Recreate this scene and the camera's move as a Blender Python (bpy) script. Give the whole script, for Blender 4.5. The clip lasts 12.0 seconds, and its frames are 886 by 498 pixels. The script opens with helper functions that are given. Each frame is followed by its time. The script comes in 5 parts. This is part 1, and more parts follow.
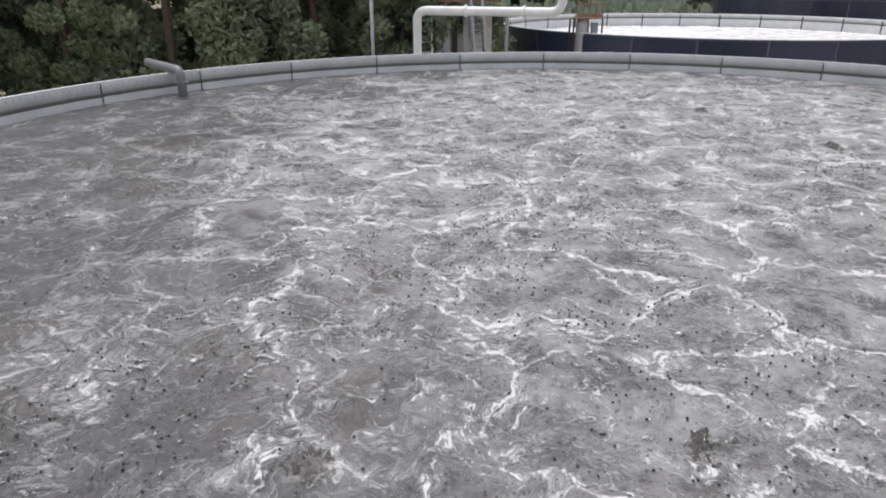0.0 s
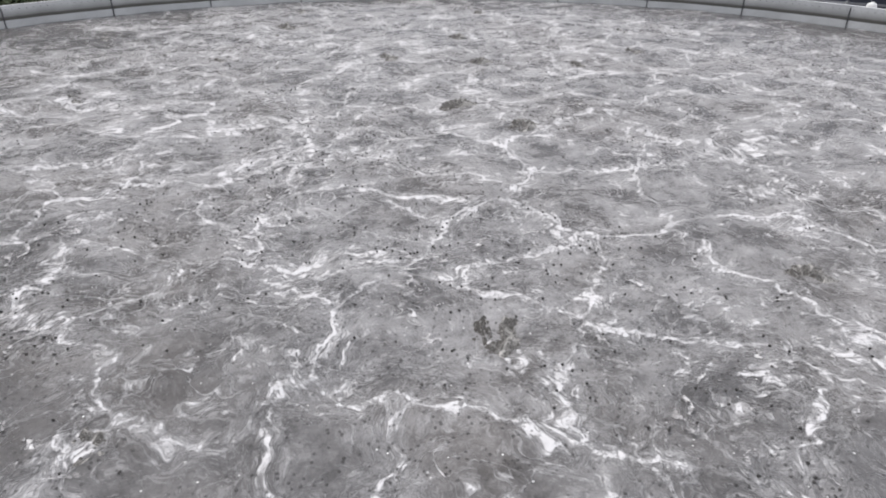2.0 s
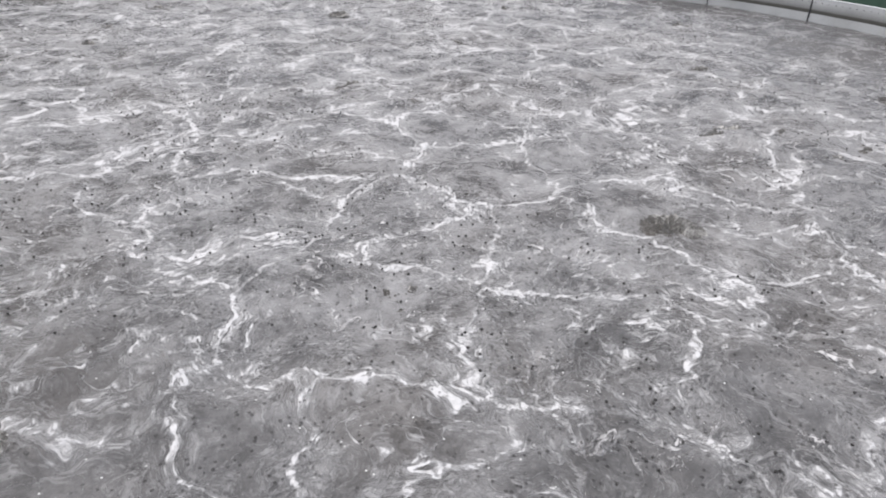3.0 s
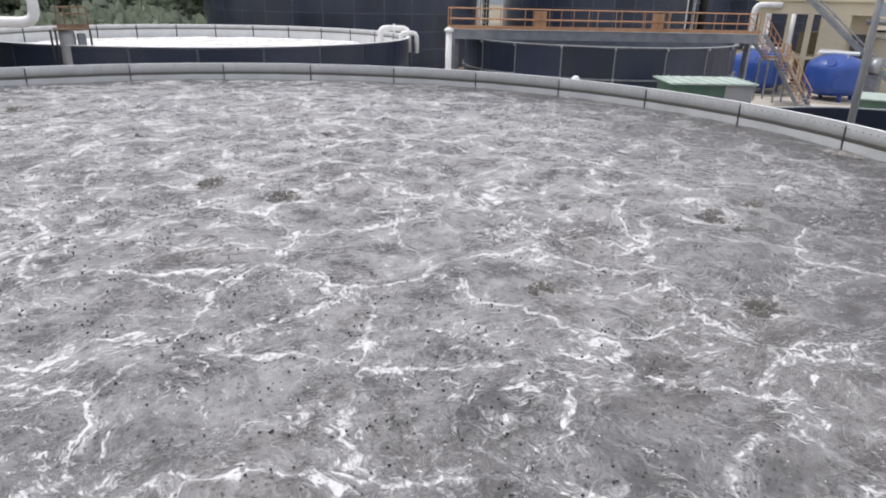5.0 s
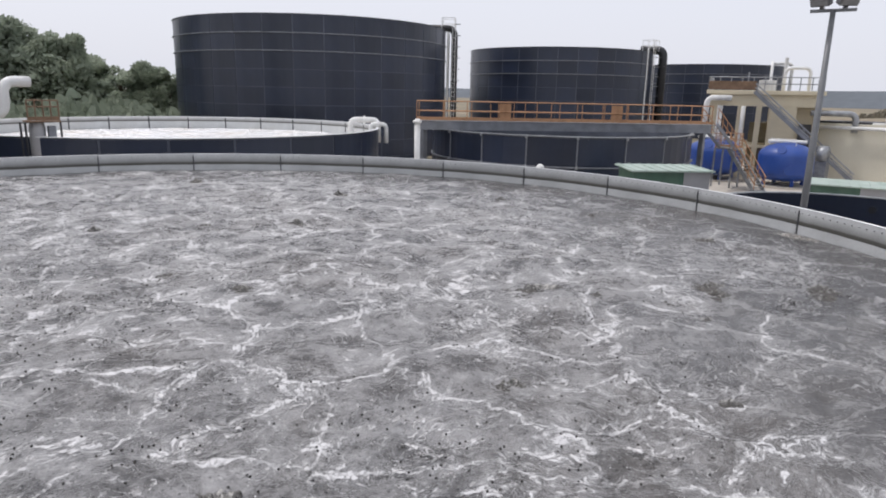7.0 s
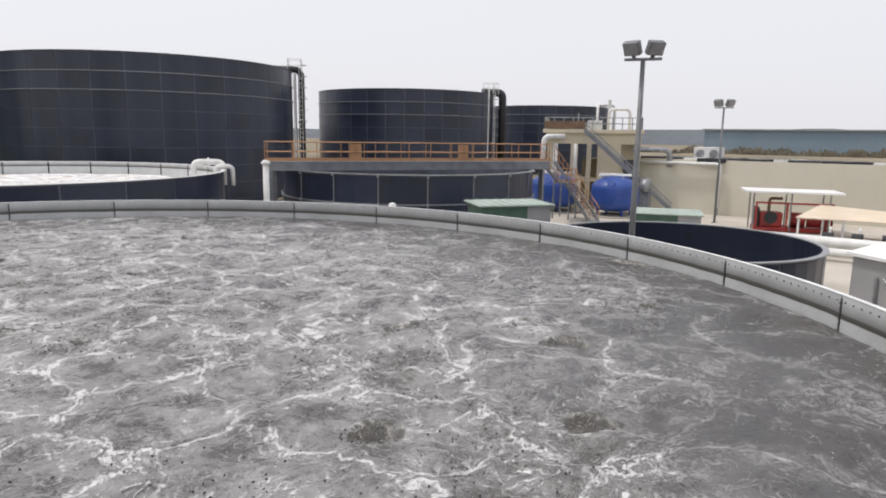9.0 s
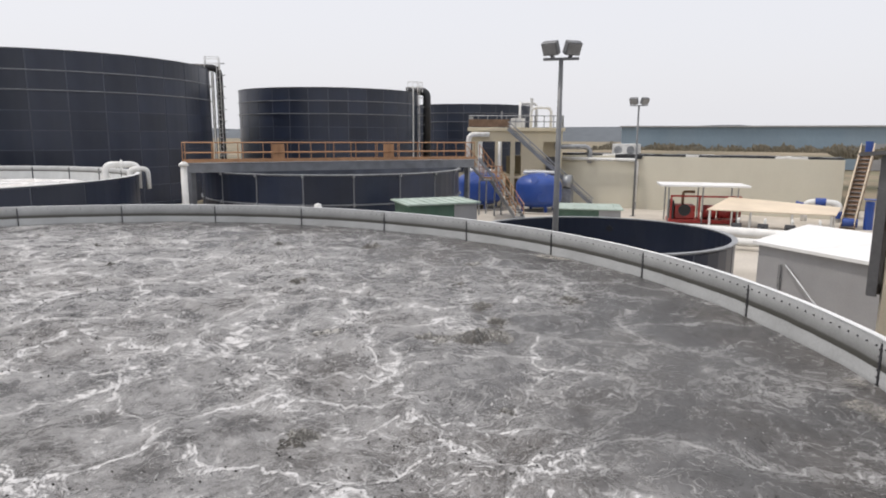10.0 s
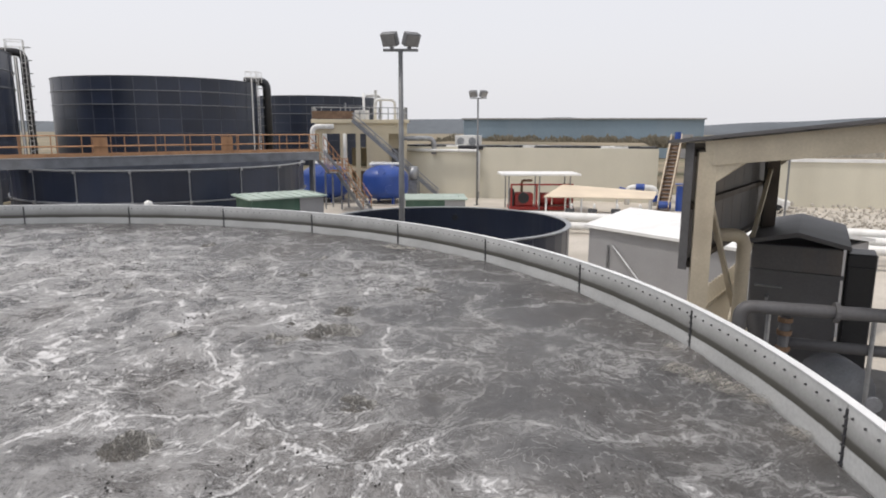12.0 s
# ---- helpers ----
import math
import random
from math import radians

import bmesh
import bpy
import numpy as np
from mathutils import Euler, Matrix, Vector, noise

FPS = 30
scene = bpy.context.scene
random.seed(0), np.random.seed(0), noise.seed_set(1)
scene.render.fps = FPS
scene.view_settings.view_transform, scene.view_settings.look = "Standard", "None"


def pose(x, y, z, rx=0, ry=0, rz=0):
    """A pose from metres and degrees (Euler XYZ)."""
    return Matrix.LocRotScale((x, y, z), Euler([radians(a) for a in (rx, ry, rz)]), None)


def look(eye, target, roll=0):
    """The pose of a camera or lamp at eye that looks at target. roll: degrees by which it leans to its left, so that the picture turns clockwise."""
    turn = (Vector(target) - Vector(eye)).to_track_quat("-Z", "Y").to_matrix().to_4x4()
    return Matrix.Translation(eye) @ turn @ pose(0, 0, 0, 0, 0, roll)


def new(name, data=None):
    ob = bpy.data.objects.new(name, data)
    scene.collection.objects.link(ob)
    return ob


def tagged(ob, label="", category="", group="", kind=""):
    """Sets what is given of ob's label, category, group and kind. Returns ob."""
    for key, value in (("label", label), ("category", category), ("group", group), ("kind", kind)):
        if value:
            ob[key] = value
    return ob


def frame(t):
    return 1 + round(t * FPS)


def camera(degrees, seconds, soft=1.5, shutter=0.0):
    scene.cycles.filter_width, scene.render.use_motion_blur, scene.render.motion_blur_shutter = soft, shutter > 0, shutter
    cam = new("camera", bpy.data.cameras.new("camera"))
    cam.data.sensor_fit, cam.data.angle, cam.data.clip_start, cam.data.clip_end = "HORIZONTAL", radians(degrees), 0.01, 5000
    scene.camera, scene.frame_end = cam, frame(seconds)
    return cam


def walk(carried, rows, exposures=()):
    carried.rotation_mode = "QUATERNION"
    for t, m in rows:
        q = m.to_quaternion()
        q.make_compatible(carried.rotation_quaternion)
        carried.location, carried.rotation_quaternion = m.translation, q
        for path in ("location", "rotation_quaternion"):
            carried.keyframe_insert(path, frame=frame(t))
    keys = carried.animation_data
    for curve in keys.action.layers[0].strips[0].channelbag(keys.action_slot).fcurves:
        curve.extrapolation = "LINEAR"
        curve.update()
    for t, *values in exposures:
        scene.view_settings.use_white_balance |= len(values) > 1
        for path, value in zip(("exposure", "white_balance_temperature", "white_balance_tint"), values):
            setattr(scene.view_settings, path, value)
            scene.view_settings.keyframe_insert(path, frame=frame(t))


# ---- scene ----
# ---------------------------------------------------------------- camera
cam = camera(68.36, 12.0, soft=1.9)
walk(cam, [
    (0.0, pose(-3.073, -9.598, 2.125, 67.69, 0.02, -0.07)),
    (0.5, pose(-3.095, -9.659, 2.146, 66.43, -0.54, -4.34)),
    (1.0, pose(-3.083, -9.641, 2.154, 65.32, -0.11, -8.89)),
    (1.5, pose(-3.064, -9.628, 2.149, 63.75, 0.14, -14.72)),
    (2.0, pose(-3.053, -9.655, 2.109, 62.40, 0.05, -20.02)),
    (2.5, pose(-3.053, -9.722, 2.093, 61.64, -0.01, -24.98)),
    (3.0, pose(-3.046, -9.770, 2.086, 60.93, -1.05, -29.25)),
    (3.3, pose(-3.041, -9.797, 2.084, 61.62, -1.07, -32.01)),
    (3.6, pose(-3.030, -9.816, 2.080, 62.77, -0.68, -34.05)),
    (5.5, pose(-2.946, -9.904, 2.030, 71.34, -1.43, -40.82)),
    (6.0, pose(-2.929, -9.889, 2.035, 73.51, -1.42, -40.77)),
    (6.5, pose(-2.908, -9.891, 2.055, 75.26, -1.19, -41.21)),
    (8.5, pose(-2.841, -9.905, 2.069, 79.98, -0.91, -51.34)),
    (9.0, pose(-2.844, -9.927, 2.079, 80.18, -0.83, -55.36)),
    (9.5, pose(-2.841, -9.940, 2.086, 80.20, -0.52, -58.70)),
    (10.0, pose(-2.835, -9.957, 2.090, 80.13, -0.32, -61.79)),
    (10.5, pose(-2.836, -9.969, 2.067, 80.08, -0.43, -65.07)),
    (11.0, pose(-2.819, -9.981, 2.057, 79.94, -0.73, -68.55)),
    (11.5, pose(-2.800, -9.997, 2.049, 79.86, -0.34, -72.06)),
    (12.0, pose(-2.744, -9.999, 2.053, 79.54, -0.18, -75.08)),
], exposures=[(0.0, 0.15, 6250, 13.0), (3.6, 0.22, 6250, 13.0), (5.5, 0.26, 6200, 13.0), (6.5, -0.04, 6160, 14.0), (8.5, 0.03, 6420, 12.5), (12.0, 0.0, 6500, 12.0)])

# ---------------------------------------------------------------- sky, sun
world = bpy.data.worlds.new("hazy_sky")
scene.world = world
world.use_nodes = True
wn, wl = world.node_tree.nodes, world.node_tree.links
wn.clear()
w_out = wn.new("ShaderNodeOutputWorld")
w_bg = wn.new("ShaderNodeBackground")
w_sky = wn.new("ShaderNodeTexSky")
w_sky.sky_type = "NISHITA"
w_sky.sun_disc = False
w_sky.sun_elevation = radians(66)
w_sky.sun_rotation = radians(331)
w_sky.air_density, w_sky.dust_density, w_sky.ozone_density = 1.0, 6.0, 1.0
w_mix = wn.new("ShaderNodeMix")
w_mix.data_type = "RGBA"
w_mix.inputs[0].default_value = 0.75
w_mix.inputs[7].default_value = (10.2, 10.3, 10.6, 1)
wl.new(w_sky.outputs[0], w_mix.inputs[6])
wl.new(w_mix.outputs[2], w_bg.inputs[0])
w_bg.inputs[1].default_value = 0.1
wl.new(w_bg.outputs[0], w_out.inputs[0])

sun_data = bpy.data.lights.new("sun", "SUN")
sun_data.energy, sun_data.angle, sun_data.color = 1.7, radians(4), (1.0, 0.95, 0.88)
sun = new("sun", sun_data)
sun.matrix_world = look((-25, 45, 115), (0, 0, 0))

RIM_R, PANELS, SEAM0 = 12.032, 28, -26.54
WATER, GROUND = -0.47, -4.0


# ---------------------------------------------------------------- materials
def mat(name, col, rough=0.6, metal=0.0, vary=0.25, scale=2.0, fine=40.0, bump=0.15, dirt=None, dirt_amount=0.35, bump_dist=0.01, random_tone=0.0, spec=0.5):
    m = bpy.data.materials.new(name)
    m.use_nodes = True
    n, l = m.node_tree.nodes, m.node_tree.links
    b = n["Principled BSDF"]
    b.inputs["Roughness"].default_value = rough
    b.inputs["Metallic"].default_value = metal
    b.inputs["Specular IOR Level"].default_value = spec
    tc = n.new("ShaderNodeTexCoord")
    n1 = n.new("ShaderNodeTexNoise")
    n1.inputs["Scale"].default_value, n1.inputs["Detail"].default_value = scale, 6
    n2 = n.new("ShaderNodeTexNoise")
    n2.inputs["Scale"].default_value, n2.inputs["Detail"].default_value = fine, 4
    l.new(tc.outputs["Object"], n1.inputs["Vector"])
    l.new(tc.outputs["Object"], n2.inputs["Vector"])
    r1 = n.new("ShaderNodeMapRange")
    r1.inputs[1].default_value, r1.inputs[2].default_value = 0.3, 0.7
    r1.inputs[3].default_value, r1.inputs[4].default_value = 1 - vary, 1 + vary
    l.new(n1.outputs[0], r1.inputs[0])
    r2 = n.new("ShaderNodeMapRange")
    r2.inputs[1].default_value, r2.inputs[2].default_value = 0.3, 0.7
    r2.inputs[3].default_value, r2.inputs[4].default_value = 1 - vary * 0.5, 1 + vary * 0.5
    l.new(n2.outputs[0], r2.inputs[0])
    mul = n.new("ShaderNodeMath")
    mul.operation = "MULTIPLY"
    l.new(r1.outputs[0], mul.inputs[0])
    l.new(r2.outputs[0], mul.inputs[1])
    last = mul.outputs[0]
    if random_tone:
        oi = n.new("ShaderNodeObjectInfo")
        rr = n.new("ShaderNodeMapRange")
        rr.inputs[3].default_value, rr.inputs[4].default_value = 1 - random_tone, 1 + random_tone
        l.new(oi.outputs["Random"], rr.inputs[0])
        m2 = n.new("ShaderNodeMath")
        m2.operation = "MULTIPLY"
        l.new(last, m2.inputs[0])
        l.new(rr.outputs[0], m2.inputs[1])
        last = m2.outputs[0]
    vm = n.new("ShaderNodeVectorMath")
    vm.operation = "SCALE"
    vm.inputs[0].default_value = col
    l.new(last, vm.inputs["Scale"])
    colour = vm.outputs[0]
    if dirt:
        n3 = n.new("ShaderNodeTexNoise")
        n3.inputs["Scale"].default_value, n3.inputs["Detail"].default_value = scale * 0.7, 8
        mp = n.new("ShaderNodeMapping")
        mp.inputs["Scale"].default_value = (1.6, 1.6, 0.45)
        mp.inputs["Location"].default_value = (3.1, 7.7, 1.3)
        l.new(tc.outputs["Object"], mp.inputs[0])
        l.new(mp.outputs[0], n3.inputs["Vector"])
        r3 = n.new("ShaderNodeMapRange")
        r3.inputs[1].default_value, r3.inputs[2].default_value = 0.48, 0.72
        r3.inputs[4].default_value = dirt_amount
        l.new(n3.outputs[0], r3.inputs[0])
        mx = n.new("ShaderNodeMix")
        mx.data_type = "RGBA"
        mx.inputs[7].default_value = (*dirt, 1)
        l.new(r3.outputs[0], mx.inputs[0])
        l.new(colour, mx.inputs[6])
        colour = mx.outputs[2]
    l.new(colour, b.inputs["Base Color"])
    if bump:
        bp = n.new("ShaderNodeBump")
        bp.inputs["Strength"].default_value, bp.inputs["Distance"].default_value = bump, bump_dist
        l.new(n2.outputs[0], bp.inputs["Height"])
        l.new(bp.outputs[0], b.inputs["Normal"])
    return m


def foam_nodes(n, l, vec, cell, seed):
    """A 0..1 mask of foam: lines between upwelling cells, torn lace and thin film."""
    def math_(op, a, b=None, clamp=False):
        x = n.new("ShaderNodeMath")
        x.operation, x.use_clamp = op, clamp
        for i, v in enumerate((a, b)):
            if v is None:
                continue
            if isinstance(v, (int, float)):
                x.inputs[i].default_value = v
            else:
                l.new(v, x.inputs[i])
        return x.outputs[0]

    def rng(v, a, b, c=0.0, d=1.0):
        x = n.new("ShaderNodeMapRange")
        x.interpolation_type = "SMOOTHSTEP"
        for i, q in zip((1, 2, 3, 4), (a, b, c, d)):
            x.inputs[i].default_value = q
        l.new(v, x.inputs[0])
        return x.outputs[0]

    def noise_(v, s, det=5, rough=0.6, off=0.0):
        mp = n.new("ShaderNodeMapping")
        mp.inputs["Location"].default_value = (off + seed, off * 1.7 - seed, off * 0.3)
        l.new(v, mp.inputs[0])
        x = n.new("ShaderNodeTexNoise")
        x.inputs["Scale"].default_value, x.inputs["Detail"].default_value, x.inputs["Roughness"].default_value = s, det, rough
        l.new(mp.outputs[0], x.inputs["Vector"])
        return x

    def warp(v, s, amount, off):
        x = noise_(v, s, 4, 0.6, off)
        sub = n.new("ShaderNodeVectorMath")
        sub.operation = "SUBTRACT"
        sub.inputs[1].default_value = (0.5, 0.5, 0.5)
        l.new(x.outputs[1], sub.inputs[0])
        sc = n.new("ShaderNodeVectorMath")
        sc.operation = "SCALE"
        sc.inputs["Scale"].default_value = amount
        l.new(sub.outputs[0], sc.inputs[0])
        ad = n.new("ShaderNodeVectorMath")
        l.new(v, ad.inputs[0])
        l.new(sc.outputs[0], ad.inputs[1])
        return ad.outputs[0]

    def edge(v, s):
        x = n.new("ShaderNodeTexVoronoi")
        x.feature = "DISTANCE_TO_EDGE"
        x.inputs["Scale"].default_value = s
        l.new(v, x.inputs["Vector"])
        return x.outputs["Distance"]

    w1 = warp(vec, 0.55, 1.5, 3.0)
    w2 = warp(w1, 2.2, 0.42, 9.0)
    w3 = warp(w2, 8.0, 0.11, 21.0)
    patch = rng(noise_(vec, 0.5, 5, 0.6, 5.0).outputs[0], 0.36, 0.60)
    torn = rng(noise_(w2, 5.0, 8, 0.8, 14.0).outputs[0], 0.40, 0.60)
    torn2 = rng(noise_(w1, 1.5, 6, 0.7, 24.0).outputs[0], 0.38, 0.60)
    fine = rng(noise_(w3, 22.0, 5, 0.75, 33.0).outputs[0], 0.42, 0.60)
    e1, e2, e3 = edge(w3, cell), edge(w3, cell * 2.1), edge(w3, cell * 4.6)
    some = math_("ADD", math_("MULTIPLY", patch, 0.75), 0.25)
    grain = math_("ADD", math_("MULTIPLY", fine, 0.62), 0.38)
    core = math_("MULTIPLY", math_("MULTIPLY", rng(e1, 0.0, 0.026, 1.0, 0.0), grain), math_("ADD", math_("MULTIPLY", torn2, 0.75), 0.25))
    halo = math_("MULTIPLY", rng(e1, 0.0, 0.19, 1.0, 0.0), math_("MULTIPLY", torn2, math_("ADD", math_("MULTIPLY", fine, 0.6), math_("MULTIPLY", torn, 0.4))))
    mid = math_("MULTIPLY", rng(e2, 0.0, 0.036, 1.0, 0.0), math_("MULTIPLY", grain, math_("ADD", math_("MULTIPLY", math_("MULTIPLY", some, torn), 0.8), math_("MULTIPLY", patch, 0.2))))
    tiny = math_("MULTIPLY", rng(e3, 0.0, 0.055, 1.0, 0.0), math_("MULTIPLY", torn, math_("ADD", math_("MULTIPLY", patch, 0.7), math_("MULTIPLY", halo, 0.8))))
    ridge = math_("ABSOLUTE", math_("SUBTRACT", noise_(w2, 1.15, 4, 0.55, 31.0).outputs[0], 0.5))
    lace = math_("MULTIPLY", math_("MULTIPLY", rng(ridge, 0.0, 0.012, 1.0, 0.0), grain), math_("ADD", math_("MULTIPLY", torn, 0.8), 0.2))
    ridge2 = math_("ABSOLUTE", math_("SUBTRACT", noise_(w3, 2.9, 5, 0.6, 39.0).outputs[0], 0.5))
    lace2 = math_("MULTIPLY", rng(ridge2, 0.0, 0.014, 1.0, 0.0), math_("MULTIPLY", some, math_("MULTIPLY", grain, torn)))
    film = math_("MULTIPLY", math_("MULTIPLY", fine, torn), math_("ADD", math_("MULTIPLY", patch, 0.6), math_("MULTIPLY", halo, 0.5)))
    s = math_("ADD", math_("MULTIPLY", core, 0.95), math_("MULTIPLY", mid, 0.85))
    s = math_("ADD", s, math_("MULTIPLY", tiny, 0.34))
    s = math_("ADD", s, math_("MULTIPLY", lace, 0.75))
    s = math_("ADD", s, math_("MULTIPLY", lace2, 0.7))
    s = math_("ADD", s, math_("MULTIPLY", film, 0.22), True)
    return s, math_("MULTIPLY", halo, 0.52), rng, math_, noise_, patch


def water_material(name, base, foam_col, alpha_film=False, cell=0.72, seed=0.0, foam_gain=1.0, thick=(0.30, 0.85), dense=False, dots=True):
    m = bpy.data.materials.new(name)
    m.use_nodes = True
    n, l = m.node_tree.nodes, m.node_tree.links
    b = n["Principled BSDF"]
    tc = n.new("ShaderNodeTexCoord")
    mp = n.new("ShaderNodeMapping")
    mp.inputs["Scale"].default_value = (1, 1, 0.0)
    l.new(tc.outputs["Object"], mp.inputs[0])
    vec = mp.outputs[0]
    foam, bands, rng, math_, noise_, patch = foam_nodes(n, l, vec, cell, seed)
    if dense:
        # thick over the aerators, thin along the near wall
        far_ = n.new("ShaderNodeVectorMath")
        far_.operation = "DISTANCE"
        far_.inputs[1].default_value = (1.3, 1.2, 0.0)
        oval = n.new("ShaderNodeMapping")
        oval.inputs["Scale"].default_value = (1.0, 0.8, 0.0)
        l.new(vec, oval.inputs[0])
        l.new(oval.outputs[0], far_.inputs[0])
        wide = math_("ADD", far_.outputs["Value"], math_("MULTIPLY", math_("SUBTRACT", noise_(vec, 0.35, 3, 0.5, 58.0).outputs[0], 0.5), 6.0))
        foam = math_("MULTIPLY", foam, rng(wide, 6.0, 11.0, 1.6, 0.40), True)
        veil = math_("MULTIPLY", rng(noise_(vec, 1.6, 10, 0.78, 52.0).outputs[0], 0.36, 0.66), rng(wide, 5.5, 10.0, 0.46, 0.0))
        foam = math_("ADD", foam, veil, True)
        bands = math_("MULTIPLY", bands, rng(wide, 6.0, 11.5, 1.0, 0.62))
    foam = math_("ADD", foam, bands, True)
    if foam_gain != 1.0:
        foam = math_("MULTIPLY", foam, foam_gain, True)
    # dark floating carriers, in loose swarms
    vo = n.new("ShaderNodeTexVoronoi")
    vo.inputs["Scale"].default_value = 24.0
    l.new(vec, vo.inputs["Vector"])
    sp = n.new("ShaderNodeSeparateColor")
    l.new(vo.outputs["Color"], sp.inputs[0])
    dot = math_("MULTIPLY", rng(vo.outputs["Distance"], 0.16, 0.27, 1.0, 0.0), rng(sp.outputs[0], 0.30, 0.35))
    swarm = rng(noise_(vec, 0.8, 4, 0.6, 63.0).outputs[0], 0.38, 0.52)
    dot = math_("MULTIPLY", dot, swarm if dots else 0.0)
    # Near-white specks put the sparkle of the ripples into the base colour.
    painted_glint = math_("MULTIPLY", rng(vo.outputs["Distance"], 0.10, 0.2, 1.0, 0.0), rng(sp.outputs[1], 0.90, 0.92))
    tone = n.new("ShaderNodeMix")
    tone.data_type = "RGBA"
    tone.inputs[6].default_value = (*[c * 0.8 for c in base], 1)
    tone.inputs[7].default_value = (*[c * 1.2 for c in base], 1)
    l.new(rng(noise_(vec, 1.1, 8, 0.7, 77.0).outputs[0], 0.3, 0.7), tone.inputs[0])
    # brown sludge stirred up in places
    silt = n.new("ShaderNodeMix")
    silt.data_type = "RGBA"
    silt.inputs[7].default_value = (base[0] * 1.06, base[1] * 0.99, base[2] * 0.91, 1)
    l.new(rng(noise_(vec, 0.42, 4, 0.6, 71.0).outputs[0], 0.42, 0.68), silt.inputs[0])
    l.new(tone.outputs[2], silt.inputs[6])
    mixd = n.new("ShaderNodeMix")
    mixd.data_type = "RGBA"
    mixd.inputs[7].default_value = (0.035, 0.033, 0.032, 1)
    l.new(math_("MULTIPLY", dot, 0.92), mixd.inputs[0])
    l.new(silt.outputs[2], mixd.inputs[6])
    mixf = n.new("ShaderNodeMix")
    mixf.data_type = "RGBA"
    mixf.inputs[7].default_value = (*foam_col, 1)
    l.new(math_("MULTIPLY", foam, math_("SUBTRACT", 1.0, math_("MULTIPLY", dot, 0.6))), mixf.inputs[0])
    l.new(mixd.outputs[2], mixf.inputs[6])
    mixg = n.new("ShaderNodeMix")
    mixg.data_type = "RGBA"
    mixg.inputs[7].default_value = (0.8, 0.8, 0.78, 1)
    l.new(painted_glint, mixg.inputs[0])
    l.new(mixf.outputs[2], mixg.inputs[6])
    l.new(mixg.outputs[2], b.inputs["Base Color"])
    l.new(rng(foam, 0.0, 0.7, 0.16, 0.75), b.inputs["Roughness"])
    b.inputs["IOR"].default_value = 1.33
    bp = n.new("ShaderNodeBump")
    bp.inputs["Strength"].default_value, bp.inputs["Distance"].default_value = 0.85, 0.035
    rip = noise_(vec, 7.0, 6, 0.65, 88.0).outputs[0]
    l.new(math_("ADD", math_("MULTIPLY", foam, 0.5), math_("ADD", math_("ADD", rip, math_("MULTIPLY", noise_(vec, 24.0, 4, 0.6, 93.0).outputs[0], 0.35)), math_("MULTIPLY", dot, 0.3))), bp.inputs["Height"])
    l.new(bp.outputs[0], b.inputs["Normal"])
    if alpha_film:
        ln = n.new("ShaderNodeVectorMath")
        ln.operation = "LENGTH"
        l.new(vec, ln.inputs[0])
        wob = math_("ADD", ln.outputs["Value"], math_("MULTIPLY", noise_(vec, 1.3, 4, 0.6, 15.0).outputs[0], 0.9))
        fade = rng(wob, 1.2, 2.1, 1.0, 0.0)
        l.new(math_("MULTIPLY", rng(foam, *thick), fade), b.inputs["Alpha"])
    return m


def leaf_material(name, dark, light):
    m = bpy.data.materials.new(name)
    m.use_nodes = True
    n, l = m.node_tree.nodes, m.node_tree.links
    b = n["Principled BSDF"]
    b.inputs["Roughness"].default_value = 0.6
    b.inputs["Specular IOR Level"].default_value = 0.25
    g = n.new("ShaderNodeNewGeometry")
    oi = n.new("ShaderNodeObjectInfo")
    tc = n.new("ShaderNodeTexCoord")
    ns = n.new("ShaderNodeTexNoise")
    ns.inputs["Scale"].default_value = 0.7
    l.new(tc.outputs["Object"], ns.inputs["Vector"])
    ad = n.new("ShaderNodeMath")
    ad.operation = "MULTIPLY"
    l.new(g.outputs["Random Per Island"], ad.inputs[0])
    l.new(ns.outputs[0], ad.inputs[1])
    ad2 = n.new("ShaderNodeMath")
    ad2.operation = "MULTIPLY_ADD"
    ad2.inputs[1].default_value = 0.35
    l.new(oi.outputs["Random"], ad2.inputs[0])
    l.new(ad.outputs[0], ad2.inputs[2])
    mx = n.new("ShaderNodeMix")
    mx.data_type = "RGBA"
    mx.inputs[6].default_value, mx.inputs[7].default_value = (*dark, 1), (*light, 1)
    l.new(ad2.outputs[0], mx.inputs[0])
    l.new(mx.outputs[2], b.inputs["Base Color"])
    # thin leaves let some light through
    tr = n.new("ShaderNodeBsdfTranslucent")
    l.new(mx.outputs[2], tr.inputs["Color"])
    ms = n.new("ShaderNodeMixShader")
    ms.inputs[0].default_value = 0.4
    l.new(b.outputs[0], ms.inputs[1])
    l.new(tr.outputs[0], ms.inputs[2])
    l.new(ms.outputs[0], n["Material Output"].inputs["Surface"])
    return m


